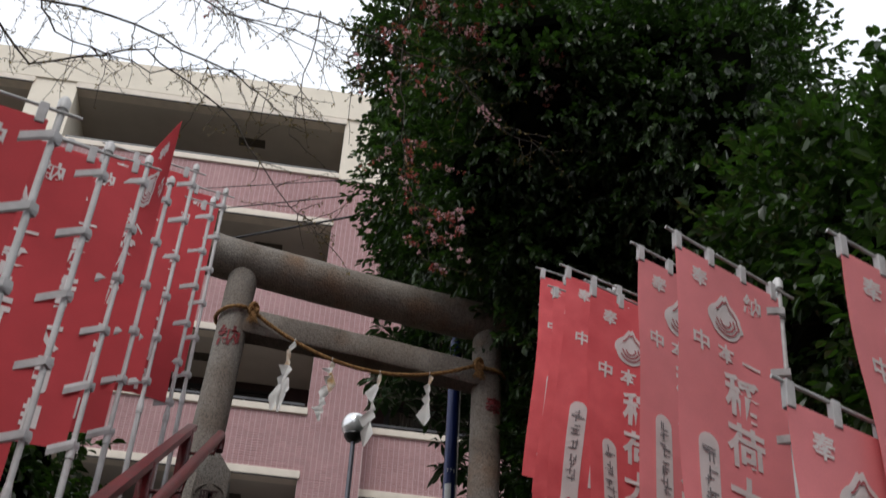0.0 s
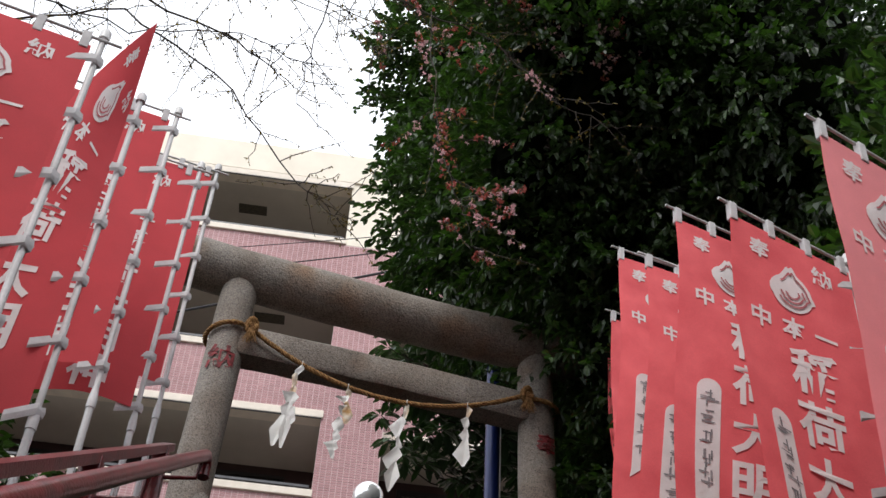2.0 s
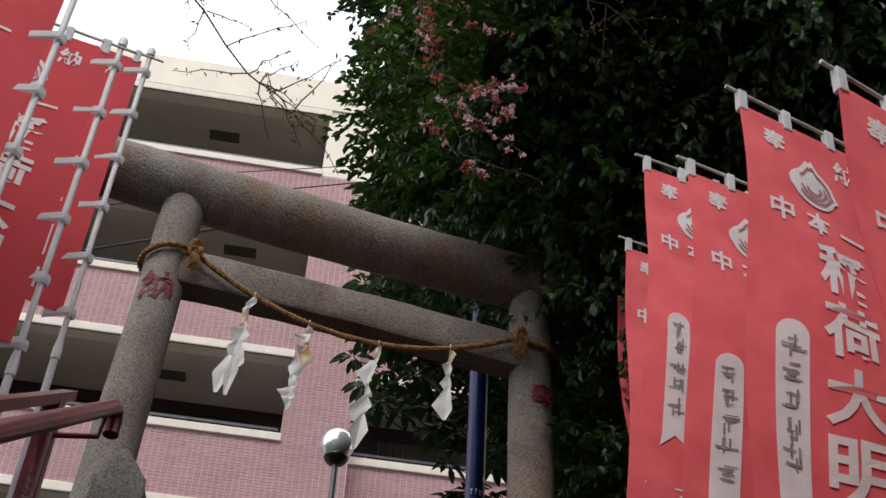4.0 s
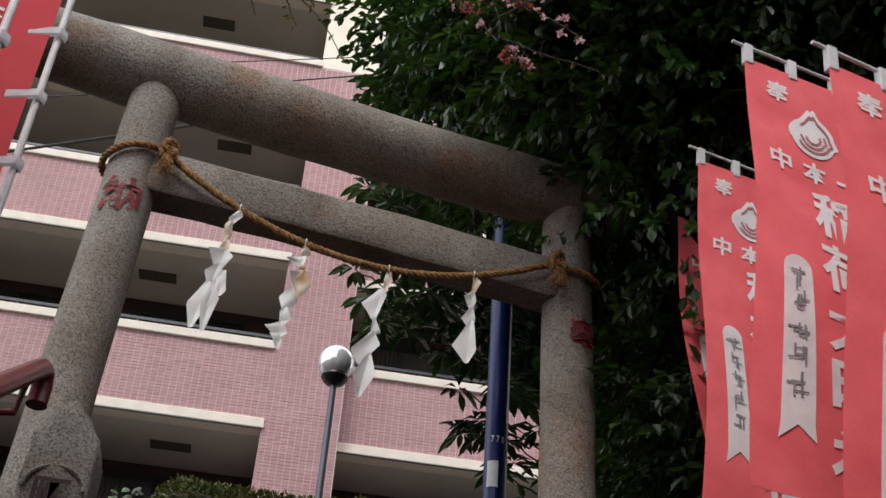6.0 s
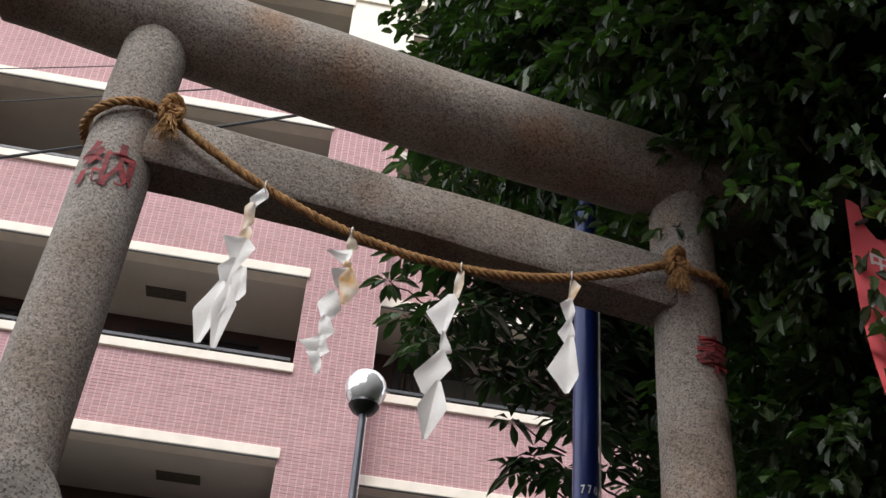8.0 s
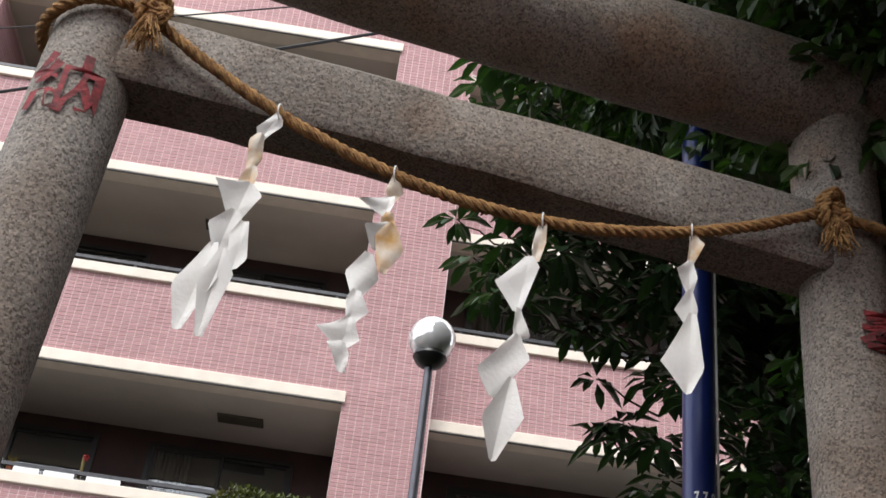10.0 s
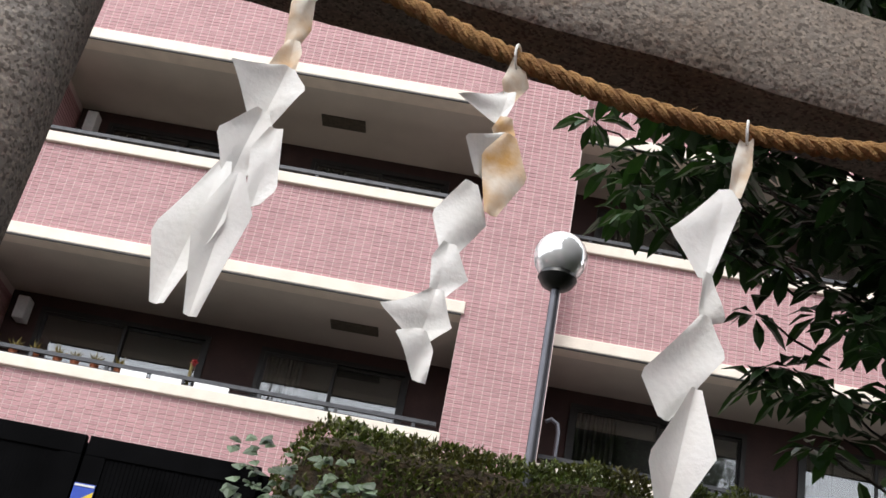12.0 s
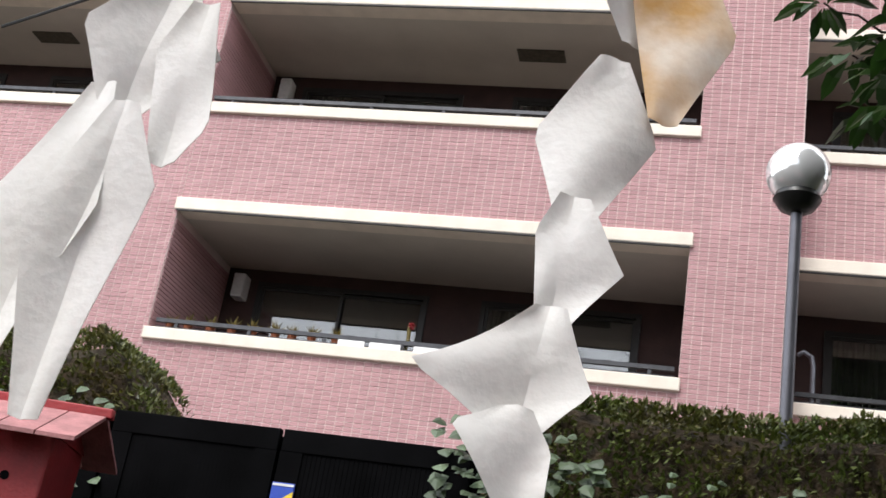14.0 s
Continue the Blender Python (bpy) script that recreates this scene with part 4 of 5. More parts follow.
def on_pole(text, cz, size, mat, name, ang=-0.45):
    g = Geo()
    for k, ch in enumerate(text):
        co, fs = glyph(ch)
        g.add([(0.0615 * math.sin(ang + (px * 0.62 + k * 0.72) * size / 0.06), -0.0615 * math.cos(ang + (px * 0.62 + k * 0.72) * size / 0.06), cz + py * size) for px, py in co], fs)
    part(name, g, mat, bp)


on_pole("770", 1.94, 0.04, WHITE, "number")
lab = Geo()
for k in range(13):
    a = -0.85 + 1.0 * k / 12
    lab.v += [(0.0625 * math.sin(a), -0.0625 * math.cos(a), 1.66), (0.0625 * math.sin(a), -0.0625 * math.cos(a), 1.81)]
lab.f = [(2 * k, 2 * k + 2, 2 * k + 3, 2 * k + 1) for k in range(12)]
lab.mi = [0] * 12
part("label", lab, WHITE, bp, "white paper label")

FENCE_Y = 4.9
fence = thing("black_fence", "black painted panel fence with louvred upper openings", "fence", (-2.4, FENCE_Y, BED_Z))
FI = Matrix.Translation((2.4, -FENCE_Y, -BED_Z))


def fpart(name, geo, mats, label=""):
    ob = part(name, geo, mats, fence, label)
    ob.matrix_parent_inverse = FI


for x0, x1 in ((-4.3, -3.35), (-3.33, -2.37), (-2.35, -1.33)):
    fr = Geo().box(x0, x1, FENCE_Y, FENCE_Y + 0.05, 2.48, 2.6, bevel=0.006).box(x0, x0 + 0.125, FENCE_Y, FENCE_Y + 0.05, BED_Z, 2.48).box(x1 - 0.125, x1, FENCE_Y, FENCE_Y + 0.05, BED_Z, 2.48).box(x0 + 0.125, x1 - 0.125, FENCE_Y, FENCE_Y + 0.05, BED_Z, 1.95)
    fpart("panel_frame", fr, BLACK)
    for k in range(30):
        x = x0 + 0.138 + (x1 - x0 - 0.276) * k / 29
        fpart("slat", Geo().box(x - 0.0115, x + 0.0115, FENCE_Y + 0.01, FENCE_Y + 0.04, 1.95, 2.48), BLACK)
    fpart("post", Geo().box(x1 - 0.02, x1 + 0.05, FENCE_Y + 0.052, FENCE_Y + 0.12, BED_Z, 2.57, bevel=0.008), BLACK)
sg = thing("security_sign", "small blue and yellow sign plate on the black fence", "sign", (-2.29, FENCE_Y - 0.012, 2.175))
part("plate", Geo().box(-0.062, 0.062, 0, 0.012, -0.05, 0.14, bevel=0.003), SIGN_BLUE, sg)
part("stripe", Geo().add([(-0.06, -0.002, 0.01), (0.06, -0.002, 0.1), (0.06, -0.002, 0.0), (-0.06, -0.002, 0.0)], [(3, 2, 1, 0)]), SIGN_YELLOW, sg, "yellow diagonal field")
part("white_band", Geo().box(-0.058, 0.058, -0.003, -0.001, 0.122, 0.134), WHITE, sg)
part("pale_field", Geo().box(-0.058, 0.058, -0.003, -0.001, -0.044, -0.004), WHITE, sg, "pale lower field")

bx = thing("offering_box", "small red wooden box house with a faded pitched roof", "wooden box", Matrix.Translation((-3.5, 4.25, -0.16)) @ pose(0, 0, 0, 0, 0, 12))
part("post", Geo().box(-0.12, 0.12, -0.1, 0.1, TOP_Z + 0.2, 1.75, bevel=0.01), BOX_RED, bx)
part("body", Geo().box(-0.36, 0.3, -0.26, 0.24, 1.75, 2.42, bevel=0.012), BOX_RED, bx)
part("base_board", Geo().box(-0.42, 0.36, -0.31, 0.29, 1.75, 2.02, bevel=0.012), BOX_RED, bx)
for k in range(5):
    x = -0.5 + 0.19 * k
    part("roof_board", Geo().add([(x + dx, yy, zz) for dx in (0, 0.182) for yy, zz in ((-0.42, 2.38), (-0.42, 2.4), (0, 2.6), (0, 2.58))], [(0, 1, 2, 3), (7, 6, 5, 4), (1, 5, 6, 2), (0, 4, 5, 1), (3, 2, 6, 7), (0, 3, 7, 4)]), BOX_ROOF, bx)
    part("roof_board", Geo().add([(x + dx, -yy, zz) for dx in (0, 0.182) for yy, zz in ((-0.42, 2.38), (-0.42, 2.4), (0, 2.6), (0, 2.58))], [(3, 2, 1, 0), (4, 5, 6, 7), (2, 6, 5, 1), (1, 5, 4, 0), (7, 6, 2, 3), (4, 7, 3, 0)]), BOX_ROOF, bx)
part("ridge", Geo().box(-0.52, 0.47, -0.03, 0.03, 2.58, 2.63, bevel=0.008), BOX_RED, bx)
part("gable", Geo().add([(0.302, -0.26, 2.42), (0.302, 0.26, 2.42), (0.302, 0, 2.57), (0.28, -0.26, 2.42), (0.28, 0.26, 2.42), (0.28, 0, 2.57)], [(0, 1, 2), (5, 4, 3), (0, 3, 4, 1), (1, 4, 5, 2), (2, 5, 3, 0)]), BOX_RED, bx)
for x in (-0.2, 0.12):
    part("knot_hole", Geo().tube([(x, -0.263, 2.2), (x, -0.255, 2.2)], 0.022, 12), BLACK, bx)


# ---------- cables ----------
def cable(a, b, sag, r):
    pts = [Vector(a).lerp(Vector(b), k / 24) + Vector((0, 0, -sag * 4 * (k / 24) * (1 - k / 24))) for k in range(25)]
    solo("overhead_cable", Geo().tube(pts, r, 6), CABLE, "black overhead cable strung in front of the building", "cable", smooth=True, group="overhead cables")


cable((-9.5, FY - 0.04, 8.72), (4, 6.9, 11.1), 0.12, 0.022)
cable((-9.5, FY - 0.04, 10.35), (4, 6.9, 11.15), 0.15, 0.011)
cable((-9.5, FY - 0.04, 11.2), (4, 6.9, 11.3), 0.12, 0.008)


# ---------- plants ----------
def leaf_mesh(geo, p, d, up, ln, wd, fold=0.25, mi=0):
    """One leaf: a folded blade of four triangles."""
    s = d.cross(up)
    if s.length < 1e-3:
        s = Vector((1, 0, 0))
    s.normalize()
    n = s.cross(d)
    a, b = p + d * ln * 0.45, p + d * ln
    k = len(geo.v)
    geo.v += [tuple(p), tuple(a + s * wd / 2 + n * fold * wd), tuple(b), tuple(a - s * wd / 2 + n * fold * wd), tuple(a)]
    geo.f += [(k, k + 1, k + 4), (k + 1, k + 2, k + 4), (k + 2, k + 3, k + 4), (k + 3, k, k + 4)]
    geo.mi += [mi] * 4


def oval_leaf(geo, p, d, up, ln, wd, fold=0.2):
    """One oval leaf, folded along its midrib."""
    s = d.cross(up)
    if s.length < 1e-3:
        s = Vector((1, 0, 0))
    s.normalize()
    n = s.cross(d)
    k = len(geo.v)
    a, b = p + d * ln * 0.3, p + d * ln * 0.7
    e, q, droop = s * wd / 2, n * fold * wd, -n * 0.08 * ln
    geo.v += [tuple(v) for v in (p, a + e + q, b + 0.85 * e + q, p + d * ln + droop, b - 0.85 * e + q, a - e + q)]
    geo.f += [(k, k + 1, k + 2, k + 3), (k, k + 3, k + 4, k + 5)]
    geo.mi += [0] * 2


def rand_dir(r):
    z, a = r.uniform(-1, 1), r.uniform(0, 2 * math.pi)
    q = math.sqrt(1 - z * z)
    return Vector((q * math.cos(a), q * math.sin(a), z))


def limb(geo, a, b, r0, r1, wob, r, n=8):
    pts = [a.lerp(b, k / 6) + (wob * rand_dir(r) if 0 < k < 6 else Vector()) for k in range(7)]
    geo.tube(pts, [r0 + (r1 - r0) * k / 6 for k in range(7)], n)
    return pts


def tree(name, label, foot, lobes, trunk_r, count, ln, wd, mat, seed, droop=0.3, clump=14, core=0.0):
    """Trunk, limbs to every lobe, and sprays of leaves in the lobes. lobes: (x, y, z, rx, ry, rz)."""
    r = random.Random(seed)
    ob = thing(name, label, "tree", foot)
    f = Vector(foot)
    wood, crown, mass = Geo(), Geo(), Geo()
    fork = Vector((f.x + 0.1, f.y, f.z + 2.2))
    limb(wood, f, fork, trunk_r, trunk_r * 0.8, 0.05, r, 14)
    vol = sum(q[3] * q[4] * q[5] for q in lobes)
    for x, y, z, rx, ry, rz in lobes:
        c = Vector((x, y, z))
        limb(wood, fork, c, trunk_r * 0.5, 0.03, 0.15, r)
        # blob added in each lobe to block sky light and darken the gaps
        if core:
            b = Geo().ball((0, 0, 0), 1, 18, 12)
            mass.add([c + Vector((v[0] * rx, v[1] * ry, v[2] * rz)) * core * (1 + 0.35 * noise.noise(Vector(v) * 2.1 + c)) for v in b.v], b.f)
        for _ in range(6):
            d = rand_dir(r)
            limb(wood, c, c + Vector((d.x * rx, d.y * ry, d.z * rz)) * 0.8, 0.03, 0.008, 0.05, r, 5)
        for _ in range(int(count * rx * ry * rz / vol / clump)):
            d = rand_dir(r)
            q = r.uniform(0.25, 1) ** 0.45
            wobble = 1 + 0.28 * noise.noise(d * 2.3 + c)
            s = c + Vector((d.x * rx, d.y * ry, d.z * rz)) * q * wobble
            out = (d + 0.6 * rand_dir(r) + Vector((0, 0, -droop))).normalized()
            for k in range(clump):
                p = s + out * (k * ln * 0.28) + rand_dir(r) * ln * 0.25
                dd = (out + 0.9 * rand_dir(r) + Vector((0, 0, -droop))).normalized()
                oval_leaf(crown, p, dd, Vector((r.uniform(-0.5, 0.5), r.uniform(-0.5, 0.5), 1)), ln * r.uniform(0.7, 1.2), wd * r.uniform(0.8, 1.2))
    inv = Matrix.Translation(-f)
    for n, gg, m in (("trunk", wood, BARK), ("crown", crown, mat), ("inner_mass", mass, CROWN_SHADE)):
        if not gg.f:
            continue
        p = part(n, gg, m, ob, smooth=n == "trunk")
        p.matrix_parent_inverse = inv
    return ob


# some lobes above the gate's right end are added to shade the stone
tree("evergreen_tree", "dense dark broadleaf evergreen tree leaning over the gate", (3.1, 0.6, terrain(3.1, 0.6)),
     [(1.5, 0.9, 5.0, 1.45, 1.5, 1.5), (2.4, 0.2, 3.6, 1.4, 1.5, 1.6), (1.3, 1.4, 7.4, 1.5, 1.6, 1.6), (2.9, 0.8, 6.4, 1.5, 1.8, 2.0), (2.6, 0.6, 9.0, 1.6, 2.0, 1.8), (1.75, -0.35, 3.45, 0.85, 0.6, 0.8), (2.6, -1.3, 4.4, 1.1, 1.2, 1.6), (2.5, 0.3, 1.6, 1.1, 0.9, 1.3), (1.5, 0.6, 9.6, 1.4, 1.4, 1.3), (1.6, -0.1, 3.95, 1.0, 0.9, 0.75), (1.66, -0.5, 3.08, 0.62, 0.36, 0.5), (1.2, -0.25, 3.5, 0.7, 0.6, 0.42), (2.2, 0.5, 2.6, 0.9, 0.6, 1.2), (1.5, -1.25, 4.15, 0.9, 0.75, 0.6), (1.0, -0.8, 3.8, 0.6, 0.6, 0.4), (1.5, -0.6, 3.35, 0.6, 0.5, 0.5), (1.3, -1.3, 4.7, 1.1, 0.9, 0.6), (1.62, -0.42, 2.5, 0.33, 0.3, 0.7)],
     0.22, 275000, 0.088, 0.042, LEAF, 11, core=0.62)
# rear tree, added to block sky light from behind the first crown
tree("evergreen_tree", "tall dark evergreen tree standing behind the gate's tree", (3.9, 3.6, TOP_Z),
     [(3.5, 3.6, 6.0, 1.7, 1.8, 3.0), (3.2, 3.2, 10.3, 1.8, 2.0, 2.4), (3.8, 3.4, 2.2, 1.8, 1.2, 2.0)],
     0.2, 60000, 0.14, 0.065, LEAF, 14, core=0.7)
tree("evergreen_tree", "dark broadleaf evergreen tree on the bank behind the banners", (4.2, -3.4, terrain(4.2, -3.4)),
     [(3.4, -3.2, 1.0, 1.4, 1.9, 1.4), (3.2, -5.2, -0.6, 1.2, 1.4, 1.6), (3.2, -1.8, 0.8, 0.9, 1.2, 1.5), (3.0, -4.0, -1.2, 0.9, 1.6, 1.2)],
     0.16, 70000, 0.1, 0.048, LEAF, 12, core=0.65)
tree("thin_tree", "thin tree with sparse leaves against the pale sky", (6.0, 2.2, terrain(6.0, 2.2)),
     [(5.6, 2.0, 5.0, 1.1, 1.2, 1.6), (5.2, 1.8, 8.0, 1.2, 1.2, 1.8), (6.2, 2.4, 7.0, 1.2, 1.2, 2.0)],
     0.1, 3600, 0.11, 0.05, LEAF, 15, clump=6)
tree("bank_shrub", "dark evergreen shrub on the earth bank", (-3.4, -3.4, terrain(-3.4, -3.4)),
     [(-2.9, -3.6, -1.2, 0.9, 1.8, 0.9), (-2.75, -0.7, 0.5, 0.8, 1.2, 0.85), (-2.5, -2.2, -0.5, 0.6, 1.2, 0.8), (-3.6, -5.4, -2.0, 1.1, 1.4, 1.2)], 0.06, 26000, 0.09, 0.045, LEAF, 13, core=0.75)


def bare_tree(foot, height, seed):
    """A leafless tree that forks again and again."""
    r = random.Random(seed)
    ob = thing("bare_tree", "leafless tree with dark spreading branches", "tree", foot, "bare trees below the stairs")
    g = Geo()

    def grow(p, d, ln, rad, depth):
        e = p + d * ln
        limb(g, p, e, rad, rad * 0.7, ln * 0.04, r, 6 if depth < 3 else 4)
        if depth < 6:
            for _ in range(3 if depth in (0, 2) else 2):
                grow(e, (d + 0.62 * rand_dir(r) + Vector((0, 0, 0.12))).normalized(), ln * r.uniform(0.66, 0.85), rad * 0.62, depth + 1)
    grow(Vector((0, 0, 0)), Vector((0, 0, 1)), height * 0.27, height * 0.018, 0)
    part("branch", g, BARK, ob, smooth=True)


bare_tree((-7.5, -13.5, FOOT_Z), 21, 41)
bare_tree((0.5, -16, FOOT_Z), 23, 42)
bare_tree((7.5, -14, FOOT_Z), 21, 43)


def palm_tree(seed):
    """Tree with whorls of long hanging leaves."""
    r = random.Random(seed)
    foot = Vector((2.3, 3.6, TOP_Z))
    ob = thing("broadleaf_tree", "tree with whorls of long drooping glossy leaves", "tree", foot)
    wood, crown = Geo(), Geo()
    top = Vector((2.2, 3.5, 4.6))
    limb(wood, foot, top, 0.09, 0.06, 0.06, r, 12)
    for _ in range(620):
        x, z = r.uniform(0.2, 3.2), r.uniform(2.9, 6.4)
        if z < 4.0 + 0.25 * (1 - x) and r.random() < (0.88 if x < 1.1 else 0.5):
            continue
        if z < 3.8 and x < 1.0:
            continue
        tip = Vector((x, 3.4 + r.uniform(-0.7, 0.8), z))
        limb(wood, tip + Vector((0.45, 0.15, -0.12)), tip, 0.009, 0.005, 0.02, r, 5)
        n = r.randint(9, 14)
        for k in range(n):
            a = 2 * math.pi * k / n + r.uniform(-0.2, 0.2)
            d = Vector((math.cos(a), math.sin(a), r.uniform(-0.75, 0.25))).normalized()
            ln = r.uniform(0.15, 0.26)
            p = tip + d * 0.03
            mid = p + d * ln * 0.5
            d2 = (d + Vector((0, 0, -0.5))).normalized()
            s = d.cross(Vector((0, 0, 1))).normalized() * ln * 0.19
            e = mid + d2 * ln * 0.55
            k0 = len(crown.v)
            up = Vector((0, 0, 0.012))
            crown.v += [tuple(v) for v in (p, mid + s * 0.9 + up, mid - s * 0.9 + up, mid, (mid + e) / 2 + s * 0.8 + up * 0.6, (mid + e) / 2 - s * 0.8 + up * 0.6, (mid + e) / 2, e)]
            crown.f += [(k0, k0 + 1, k0 + 3), (k0, k0 + 3, k0 + 2), (k0 + 1, k0 + 4, k0 + 6, k0 + 3), (k0 + 3, k0 + 6, k0 + 5, k0 + 2), (k0 + 4, k0 + 7, k0 + 6), (k0 + 6, k0 + 7, k0 + 5)]
            crown.mi += [0] * 6
    inv = Matrix.Translation(-foot)
    for n, gg, m in (("trunk", wood, BARK), ("crown", crown, LEAF_LONG)):
        part(n, gg, m, ob, smooth=n == "trunk").matrix_parent_inverse = inv


palm_tree(4)


def hedge(x0, x1, y0, y1, z0, z1, label, seed, round_left=0.0, round_right=0.0):
    r = random.Random(seed)
    ob = thing("clipped_hedge", label, "hedge", ((x0 + x1) / 2, (y0 + y1) / 2, z0))
    inv = Matrix.Translation((-(x0 + x1) / 2, -(y0 + y1) / 2, -z0))

    def topz(x, y):
        e = min((x - x0) / max(round_left, 1e-3), 1) if round_left else 1
        q = min((x1 - x) / max(round_right, 1e-3), 1) if round_right else 1
        k = math.sqrt(max(0, 1 - (1 - max(0, e)) ** 2)) * math.sqrt(max(0, 1 - (1 - max(0, q)) ** 2))
        return z0 + (z1 - z0) * (0.35 + 0.65 * k) + 0.09 * noise.noise(Vector((x * 1.7, y * 1.5, seed))) + 0.05 * noise.noise(Vector((x * 6, y * 6, seed)))
    core, nx = Geo(), 40
    for i in range(nx + 1):
        x = x0 + 0.06 + (x1 - x0 - 0.12) * i / nx
        z = topz(x, y0) - 0.07
        core.v += [(x, y0 + 0.1, z0 - 0.02), (x, y0 + 0.08, z - 0.08), (x, y0 + 0.18, z), (x, y1 - 0.1, z), (x, y1 - 0.05, z0 - 0.02)]
    core.f = [(5 * i + j, 5 * i + 5 + j, 5 * i + 6 + j, 5 * i + 1 + j) for i in range(nx) for j in range(4)] + [(0, 1, 2, 3, 4), tuple(5 * nx + j for j in (4, 3, 2, 1, 0))]
    core.mi = [0] * len(core.f)
    leaves, n = Geo(), int((x1 - x0) * 6500)
    for _ in range(n):
        x = r.uniform(x0, x1)
        zt = topz(x, y0)
        if r.random() < 0.45:
            y, z, o = r.uniform(y0, y1), zt - 0.06 * r.random(), Vector((0, -0.3, 1))
        else:
            y, z, o = y0 + 0.09 * r.random(), z0 + (zt - z0) * r.random(), Vector((0, -1, 0.4))
        if noise.noise(Vector((x * 4.5, z * 5.5, seed + 3))) + 0.5 * noise.noise(Vector((x * 13, z * 13, seed))) < -0.28 and r.random() < 0.75:
            continue
        d = (o + 0.9 * rand_dir(r)).normalized()
        leaf_mesh(leaves, Vector((x, y, z)), d, rand_dir(r), r.uniform(0.03, 0.06), r.uniform(0.016, 0.028))
    for nm, gg, m in (("inner_mass", core, CORE_HEDGE), ("leaves", leaves, LEAF_HEDGE)):
        part(nm, gg, m, ob).matrix_parent_inverse = inv
    return ob


hedge(-1.32, 6.5, 4.98, 5.75, BED_Z, 2.98, "clipped green hedge with brownish gaps on the raised bed", 21, 0.35)
hedge(-7.5, -3.22, 5.1, 5.9, BED_Z, 3.08, "clipped green hedge ending in a rounded head", 22, 0, 0.5)


def ivy(x0, x1, y, z0, z1, count, seed):
    r = random.Random(seed)
    g = Geo()
    for _ in range(count):
        x = r.uniform(x0, x1)
        z = z0 + (z1 - z0) * r.random() ** 1.3
        p = Vector((x, y - 0.05 - 0.1 * r.random(), z))
        d = (Vector((r.uniform(-0.7, 0.7), -0.6, -0.5)) + 0.3 * rand_dir(r)).normalized()
        s = r.uniform(0.05, 0.105)
        side = d.cross(Vector((0, -1, 0.6))).normalized()
        k = len(g.v)
        lift = side.cross(d) * 0.012
        g.v += [tuple(v) for v in (p, p + d * s * 0.15 + side * s * 0.42, p + d * s * 0.5 + side * s * 0.36, p + d * s, p + d * s * 0.5 - side * s * 0.36, p + d * s * 0.15 - side * s * 0.42, p + d * s * 0.5 + lift)]
        g.f += [(k, k + 1, k + 6), (k + 1, k + 2, k + 6), (k + 2, k + 3, k + 6), (k + 3, k + 4, k + 6), (k + 4, k + 5, k + 6), (k + 5, k, k + 6)]
        g.mi += [0] * 6
    solo("ivy", g, LEAF_IVY, "pale broad ivy leaves hanging over the hedge front", "ivy", kind="stuff")


ivy(-1.4, 6.4, 4.93, 1.6, 2.6, 1500, 31)
ivy(-1.4, 5.0, 4.7, 0.7, 1.8, 900, 34)
ivy(-1.5, -0.8, 4.88, 2.1, 2.74, 150, 32)
ivy(-4.6, -3.3, 5.05, 2.2, 2.72, 90, 33)


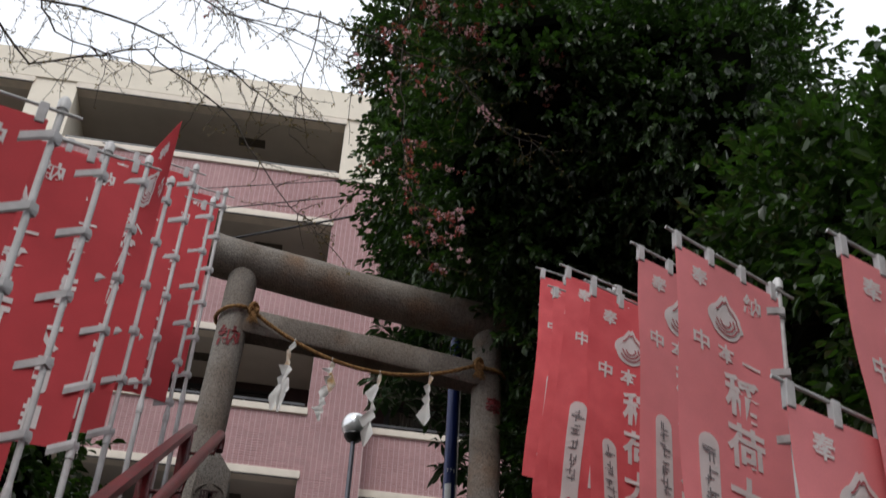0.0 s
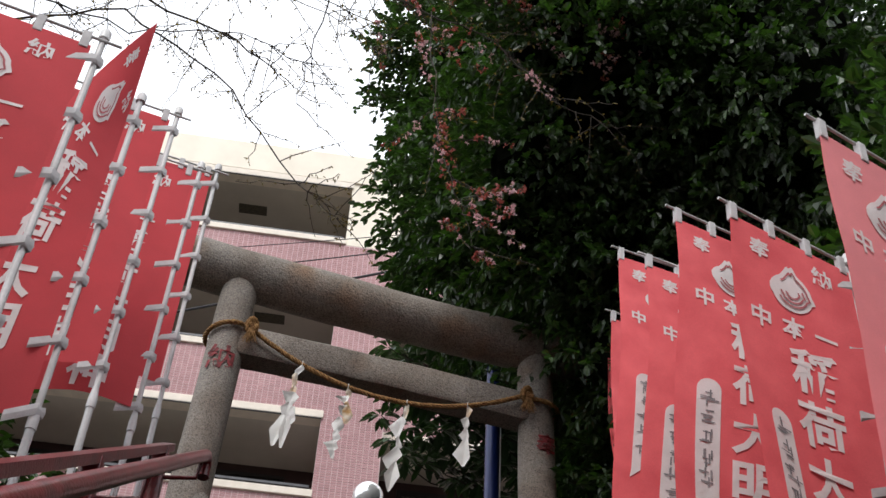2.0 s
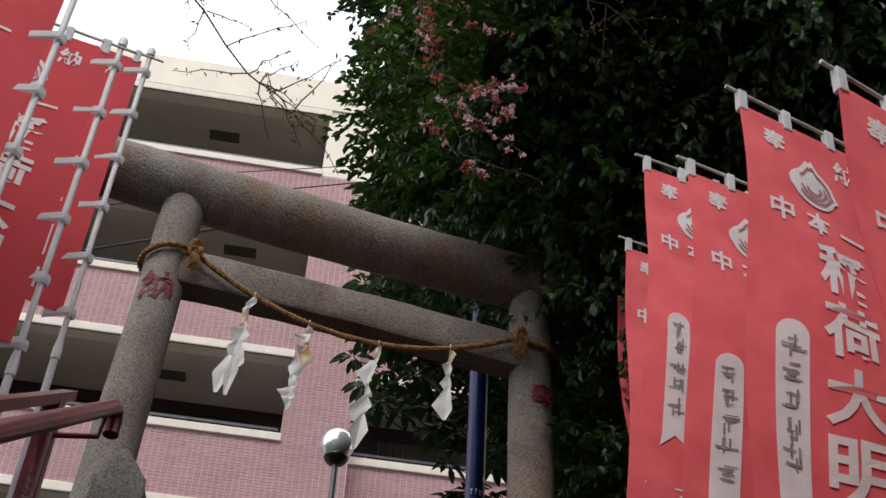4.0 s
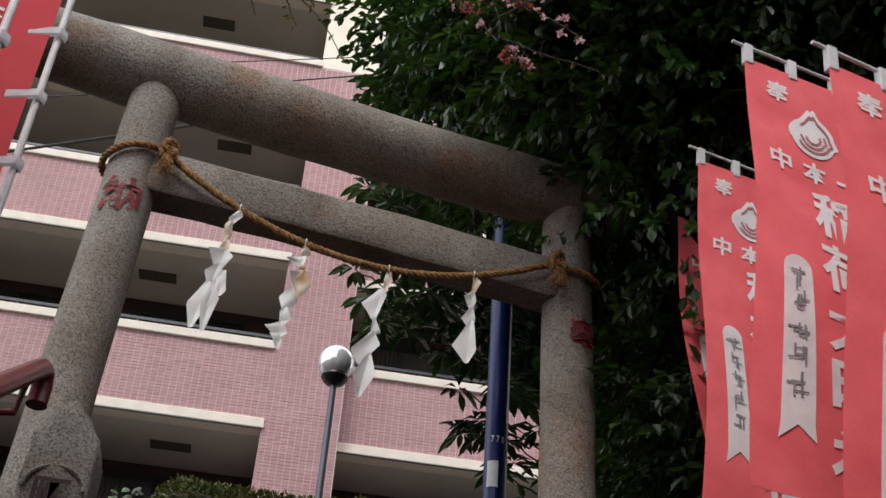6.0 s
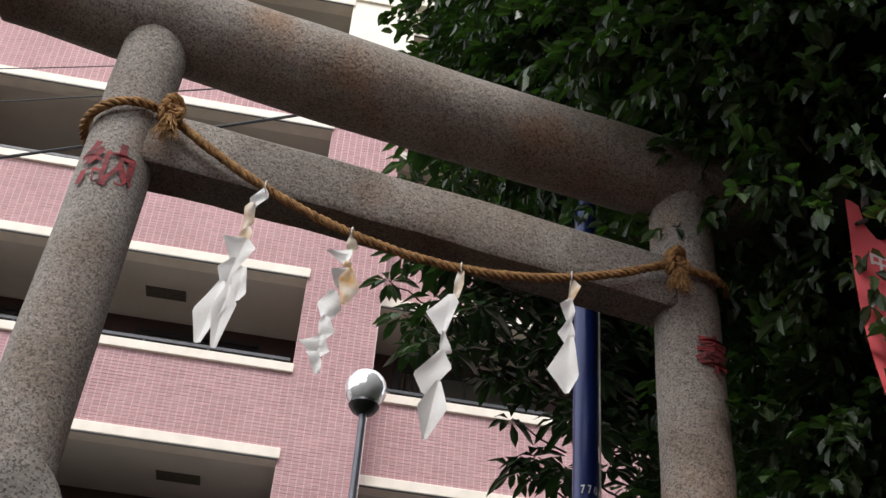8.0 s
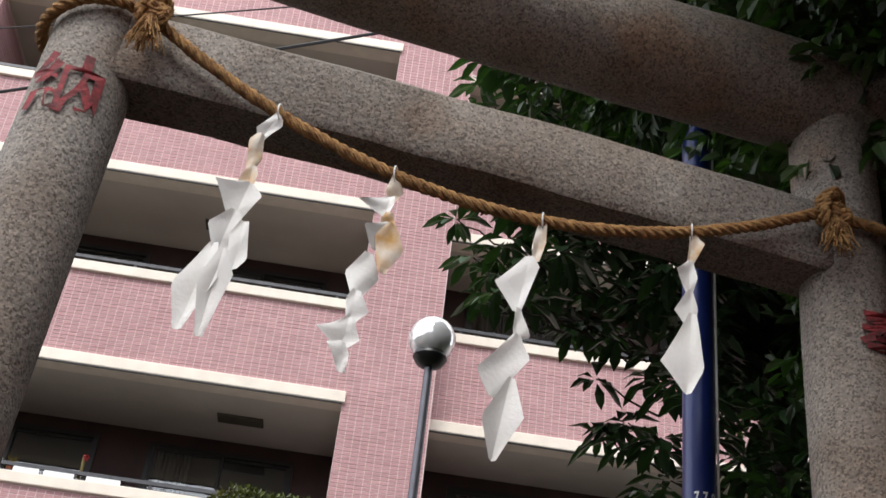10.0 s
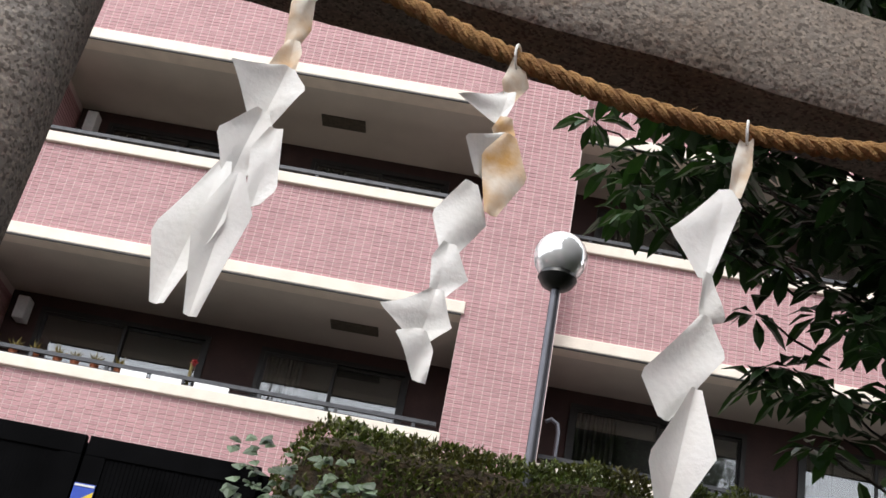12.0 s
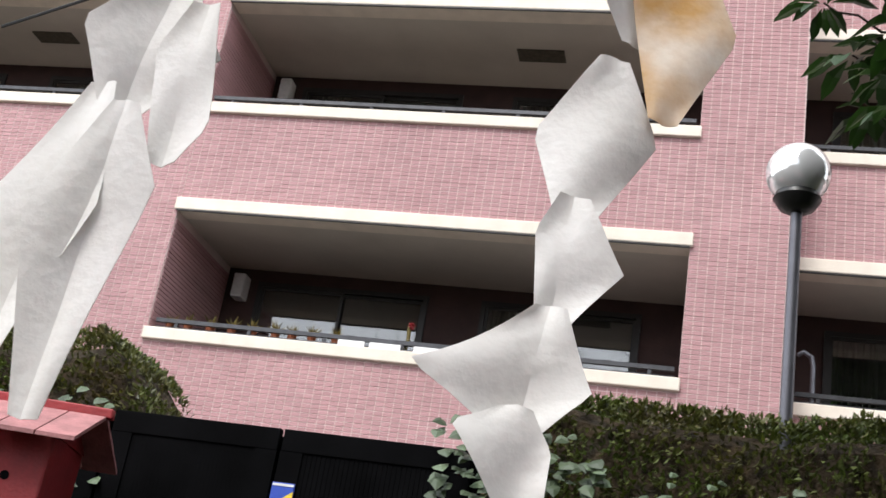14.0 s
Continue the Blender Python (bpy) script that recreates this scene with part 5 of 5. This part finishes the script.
def cherry():
    """Thin overhanging boughs with buds, a few young leaves and blossom."""
    r = random.Random(77)
    foot = Vector((-5.2, -3.0, terrain(-5.2, -3.0)))
    ob = thing("cherry_tree", "cherry tree with thin bare boughs, buds and some pink blossom", "tree", foot)
    wood, buds, petals, reds = Geo(), Geo(), Geo(), Geo()
    fork = Vector((-4.6, -2.6, 2.2))
    limb(wood, foot, fork, 0.16, 0.12, 0.05, r, 12)

    def bloom(geo, p, n, s):
        for _ in range(n):
            c = p + rand_dir(r) * s
            for k in range(5):
                leaf_mesh(geo, c, rand_dir(r), rand_dir(r), r.uniform(0.016, 0.026), 0.016)

    def bough(pts, r0, twigs, drop, bl=0.0):
        pts = [Vector(p) for p in pts]
        fine = []
        for i in range(len(pts) - 1):
            fine += [pts[i].lerp(pts[i + 1], k / 5) + 0.02 * rand_dir(r) for k in range(5)]
        fine.append(pts[-1])
        wood.tube(fine, [r0 * (1 - 0.8 * i / len(fine)) for i in range(len(fine))], 6)
        for _ in range(twigs):
            p = fine[r.randrange(2, len(fine))]
            d = (Vector((r.uniform(-0.4, 1.0), r.uniform(-0.6, 0.6), r.uniform(-drop, 0.35)))).normalized()
            ln = r.uniform(0.15, 0.5)
            tw = [p + d * ln * k / 5 + Vector((0, 0, -0.1 * ln * (k / 5) ** 2)) + 0.012 * rand_dir(r) for k in range(6)]
            wood.tube(tw, [0.0038 - 0.0004 * k for k in range(6)], 5)
            for q in tw[1:]:
                for _ in range(r.randint(1, 3)):
                    leaf_mesh(buds, q + rand_dir(r) * 0.01, (rand_dir(r) + Vector((0, 0, -0.6))).normalized(), rand_dir(r), r.uniform(0.015, 0.04), 0.012)
            if r.random() < bl:
                for q in tw[2:]:
                    bloom(petals if r.random() < 0.5 else reds, q, r.randint(2, 5), 0.03)
    bough([fork, (-3.5, -1.9, 4.1), (-2.4, -1.7, 4.15), (-1.35, -1.7, 3.7), (-0.95, -1.7, 3.35)], 0.016, 60, 0.8)
    bough([(-3.5, -1.9, 4.1), (-3.13, -1.7, 4.5), (-2.77, -1.8, 3.77), (-1.95, -1.75, 3.53), (-1.26, -1.7, 3.74), (-0.68, -1.7, 3.44)], 0.011, 46, 0.8)
    bough([(-2.6, -1.8, 5.0), (-2.03, -1.7, 4.76), (-1.5, -1.7, 4.34), (-0.77, -1.75, 4.2), (-0.24, -1.7, 3.95)], 0.012, 50, 0.9)
    bough([(-3.5, -1.9, 4.1), (-2.9, -1.7, 3.5), (-2.05, -1.7, 3.8), (-1.35, -1.7, 3.3), (-0.7, -1.7, 2.4), (-0.45, -1.7, 2.15)], 0.011, 56, 0.8)
    bough([(-3.5, -1.9, 4.1), (-2.6, -1.8, 5.0), (-1.98, -1.7, 4.77), (-1.3, -1.7, 4.6), (-0.7, -1.7, 4.5), (-0.2, -1.7, 4.32), (0.5, -1.7, 4.05), (0.85, -1.7, 3.5), (1.3, -1.7, 3.3)], 0.013, 60, 0.9, 0.08)
    bough([(-1.98, -1.7, 4.77), (-1.45, -1.7, 4.4), (-0.7, -1.75, 4.0), (-0.27, -1.7, 3.73)], 0.007, 30, 0.9)
    bough([(-0.7, -1.7, 4.55), (-0.78, -1.7, 3.6), (-0.8, -1.7, 3.1)], 0.007, 8, 1.0)
    bough([(-0.2, -1.7, 4.32), (0.02, -1.75, 4.6), (0.5, -1.7, 4.5), (1.0, -1.7, 4.45), (1.4, -1.7, 4.2)], 0.008, 40, 0.8, 0.75)
    bough([(0.0, -1.7, 4.3), (0.06, -1.7, 3.6), (0.1, -1.7, 3.0), (0.25, -1.7, 2.5), (0.36, -1.7, 2.05)], 0.005, 30, 0.5, 0.6)
    bough([(0.02, -1.75, 4.6), (0.1, -1.75, 5.0), (0.5, -1.8, 5.2), (0.9, -1.8, 5.0)], 0.008, 30, 0.7, 0.7)
    inv = Matrix.Translation(-foot)
    for n, gg, m in (("bough", wood, BARK), ("bud", buds, LEAF_YOUNG), ("blossom", petals, PETAL), ("red_blossom", reds, PETAL_RED)):
        p = part(n, gg, m, ob, smooth=n == "bough")
        p.matrix_parent_inverse = inv
        tagged(p, kind="stuff")


cherry()


# ---------- balcony clutter ----------
rr = random.Random(9)
for k in range(9):
    x = -6.2 + 0.25 * k + rr.uniform(-0.05, 0.05)
    pot = thing("flower_pot", "small terracotta pot with dry plants behind the balcony rail", "flower pot", (x, FY + 0.15, S1 + 0.14), "pots on the balcony coping")
    part("pot", Geo().tube([(0, 0, 0), (0, 0, 0.13)], [0.04, 0.055], 12), TERRACOTTA, pot, smooth=True)
    pl = Geo()
    for _ in range(26):
        d = (Vector((0, 0, 1)) + 0.8 * rand_dir(rr)).normalized()
        leaf_mesh(pl, Vector((0, 0, 0.12)), d, rand_dir(rr), rr.uniform(0.06, 0.17), 0.02)
    part("plant", pl, LEAF_YOUNG, pot)
fl = thing("red_flower", "single red flower on a tall pale stem", "flower", (-3.42, FY + 0.15, S1 + 0.14))
part("stem", Geo().tube([(0, 0, 0), (0.01, 0, 0.2), (0, 0, 0.36)], 0.02, 8), LEAF_YOUNG, fl, smooth=True)
pet = Geo()
for k in range(24):
    leaf_mesh(pet, Vector((0.03, -0.02, 0.34)), rand_dir(rr), rand_dir(rr), 0.05, 0.035)
part("petals", pet, BOX_RED, fl)
for x, w in ((-4.0, 0.3), (-3.62, 0.35), (-3.1, 0.4)):
    solo("white_board", Geo().box(-w / 2, w / 2, 0, 0.02, 0, 0.08, bevel=0.004), WHITE, "white board leaning on the balcony coping", "board", (x, FY + 0.02, S1 + 0.14), group="boards on the coping")
hose = [(0, 0, 0), (0, 0, 0.45), (-0.02, 0, 0.55), (-0.1, 0, 0.6), (-0.16, 0, 0.56)]
solo("vent_pipe", Geo().tube(hose, 0.025, 10), GREY_POLE, "bent grey pipe rising beside the column", "pipe", (0.85, CY + 0.12, S1 + 0.14), smooth=True)
for x0, x1, y in BAYS[:2]:
    for i in (0, 1):
        ac = thing("wall_unit", "pale wall lamp and pipe cover in the balcony corner", "wall lamp", (x0 + 0.25, BY - 0.12, T1 + i * STOREY - 0.45), "balcony wall lamps")
        part("cover", Geo().box(-0.08, 0.08, -0.1, 0.12, -0.16, 0.16, bevel=0.02), WHITE, ac)

# single tiles of the lower balcony front
for x, y, z in singles:
    b = new("brick", brick_mesh)
    b.parent = house
    b.matrix_parent_inverse = HOUSE_INV
    b.location = (x, y, z)
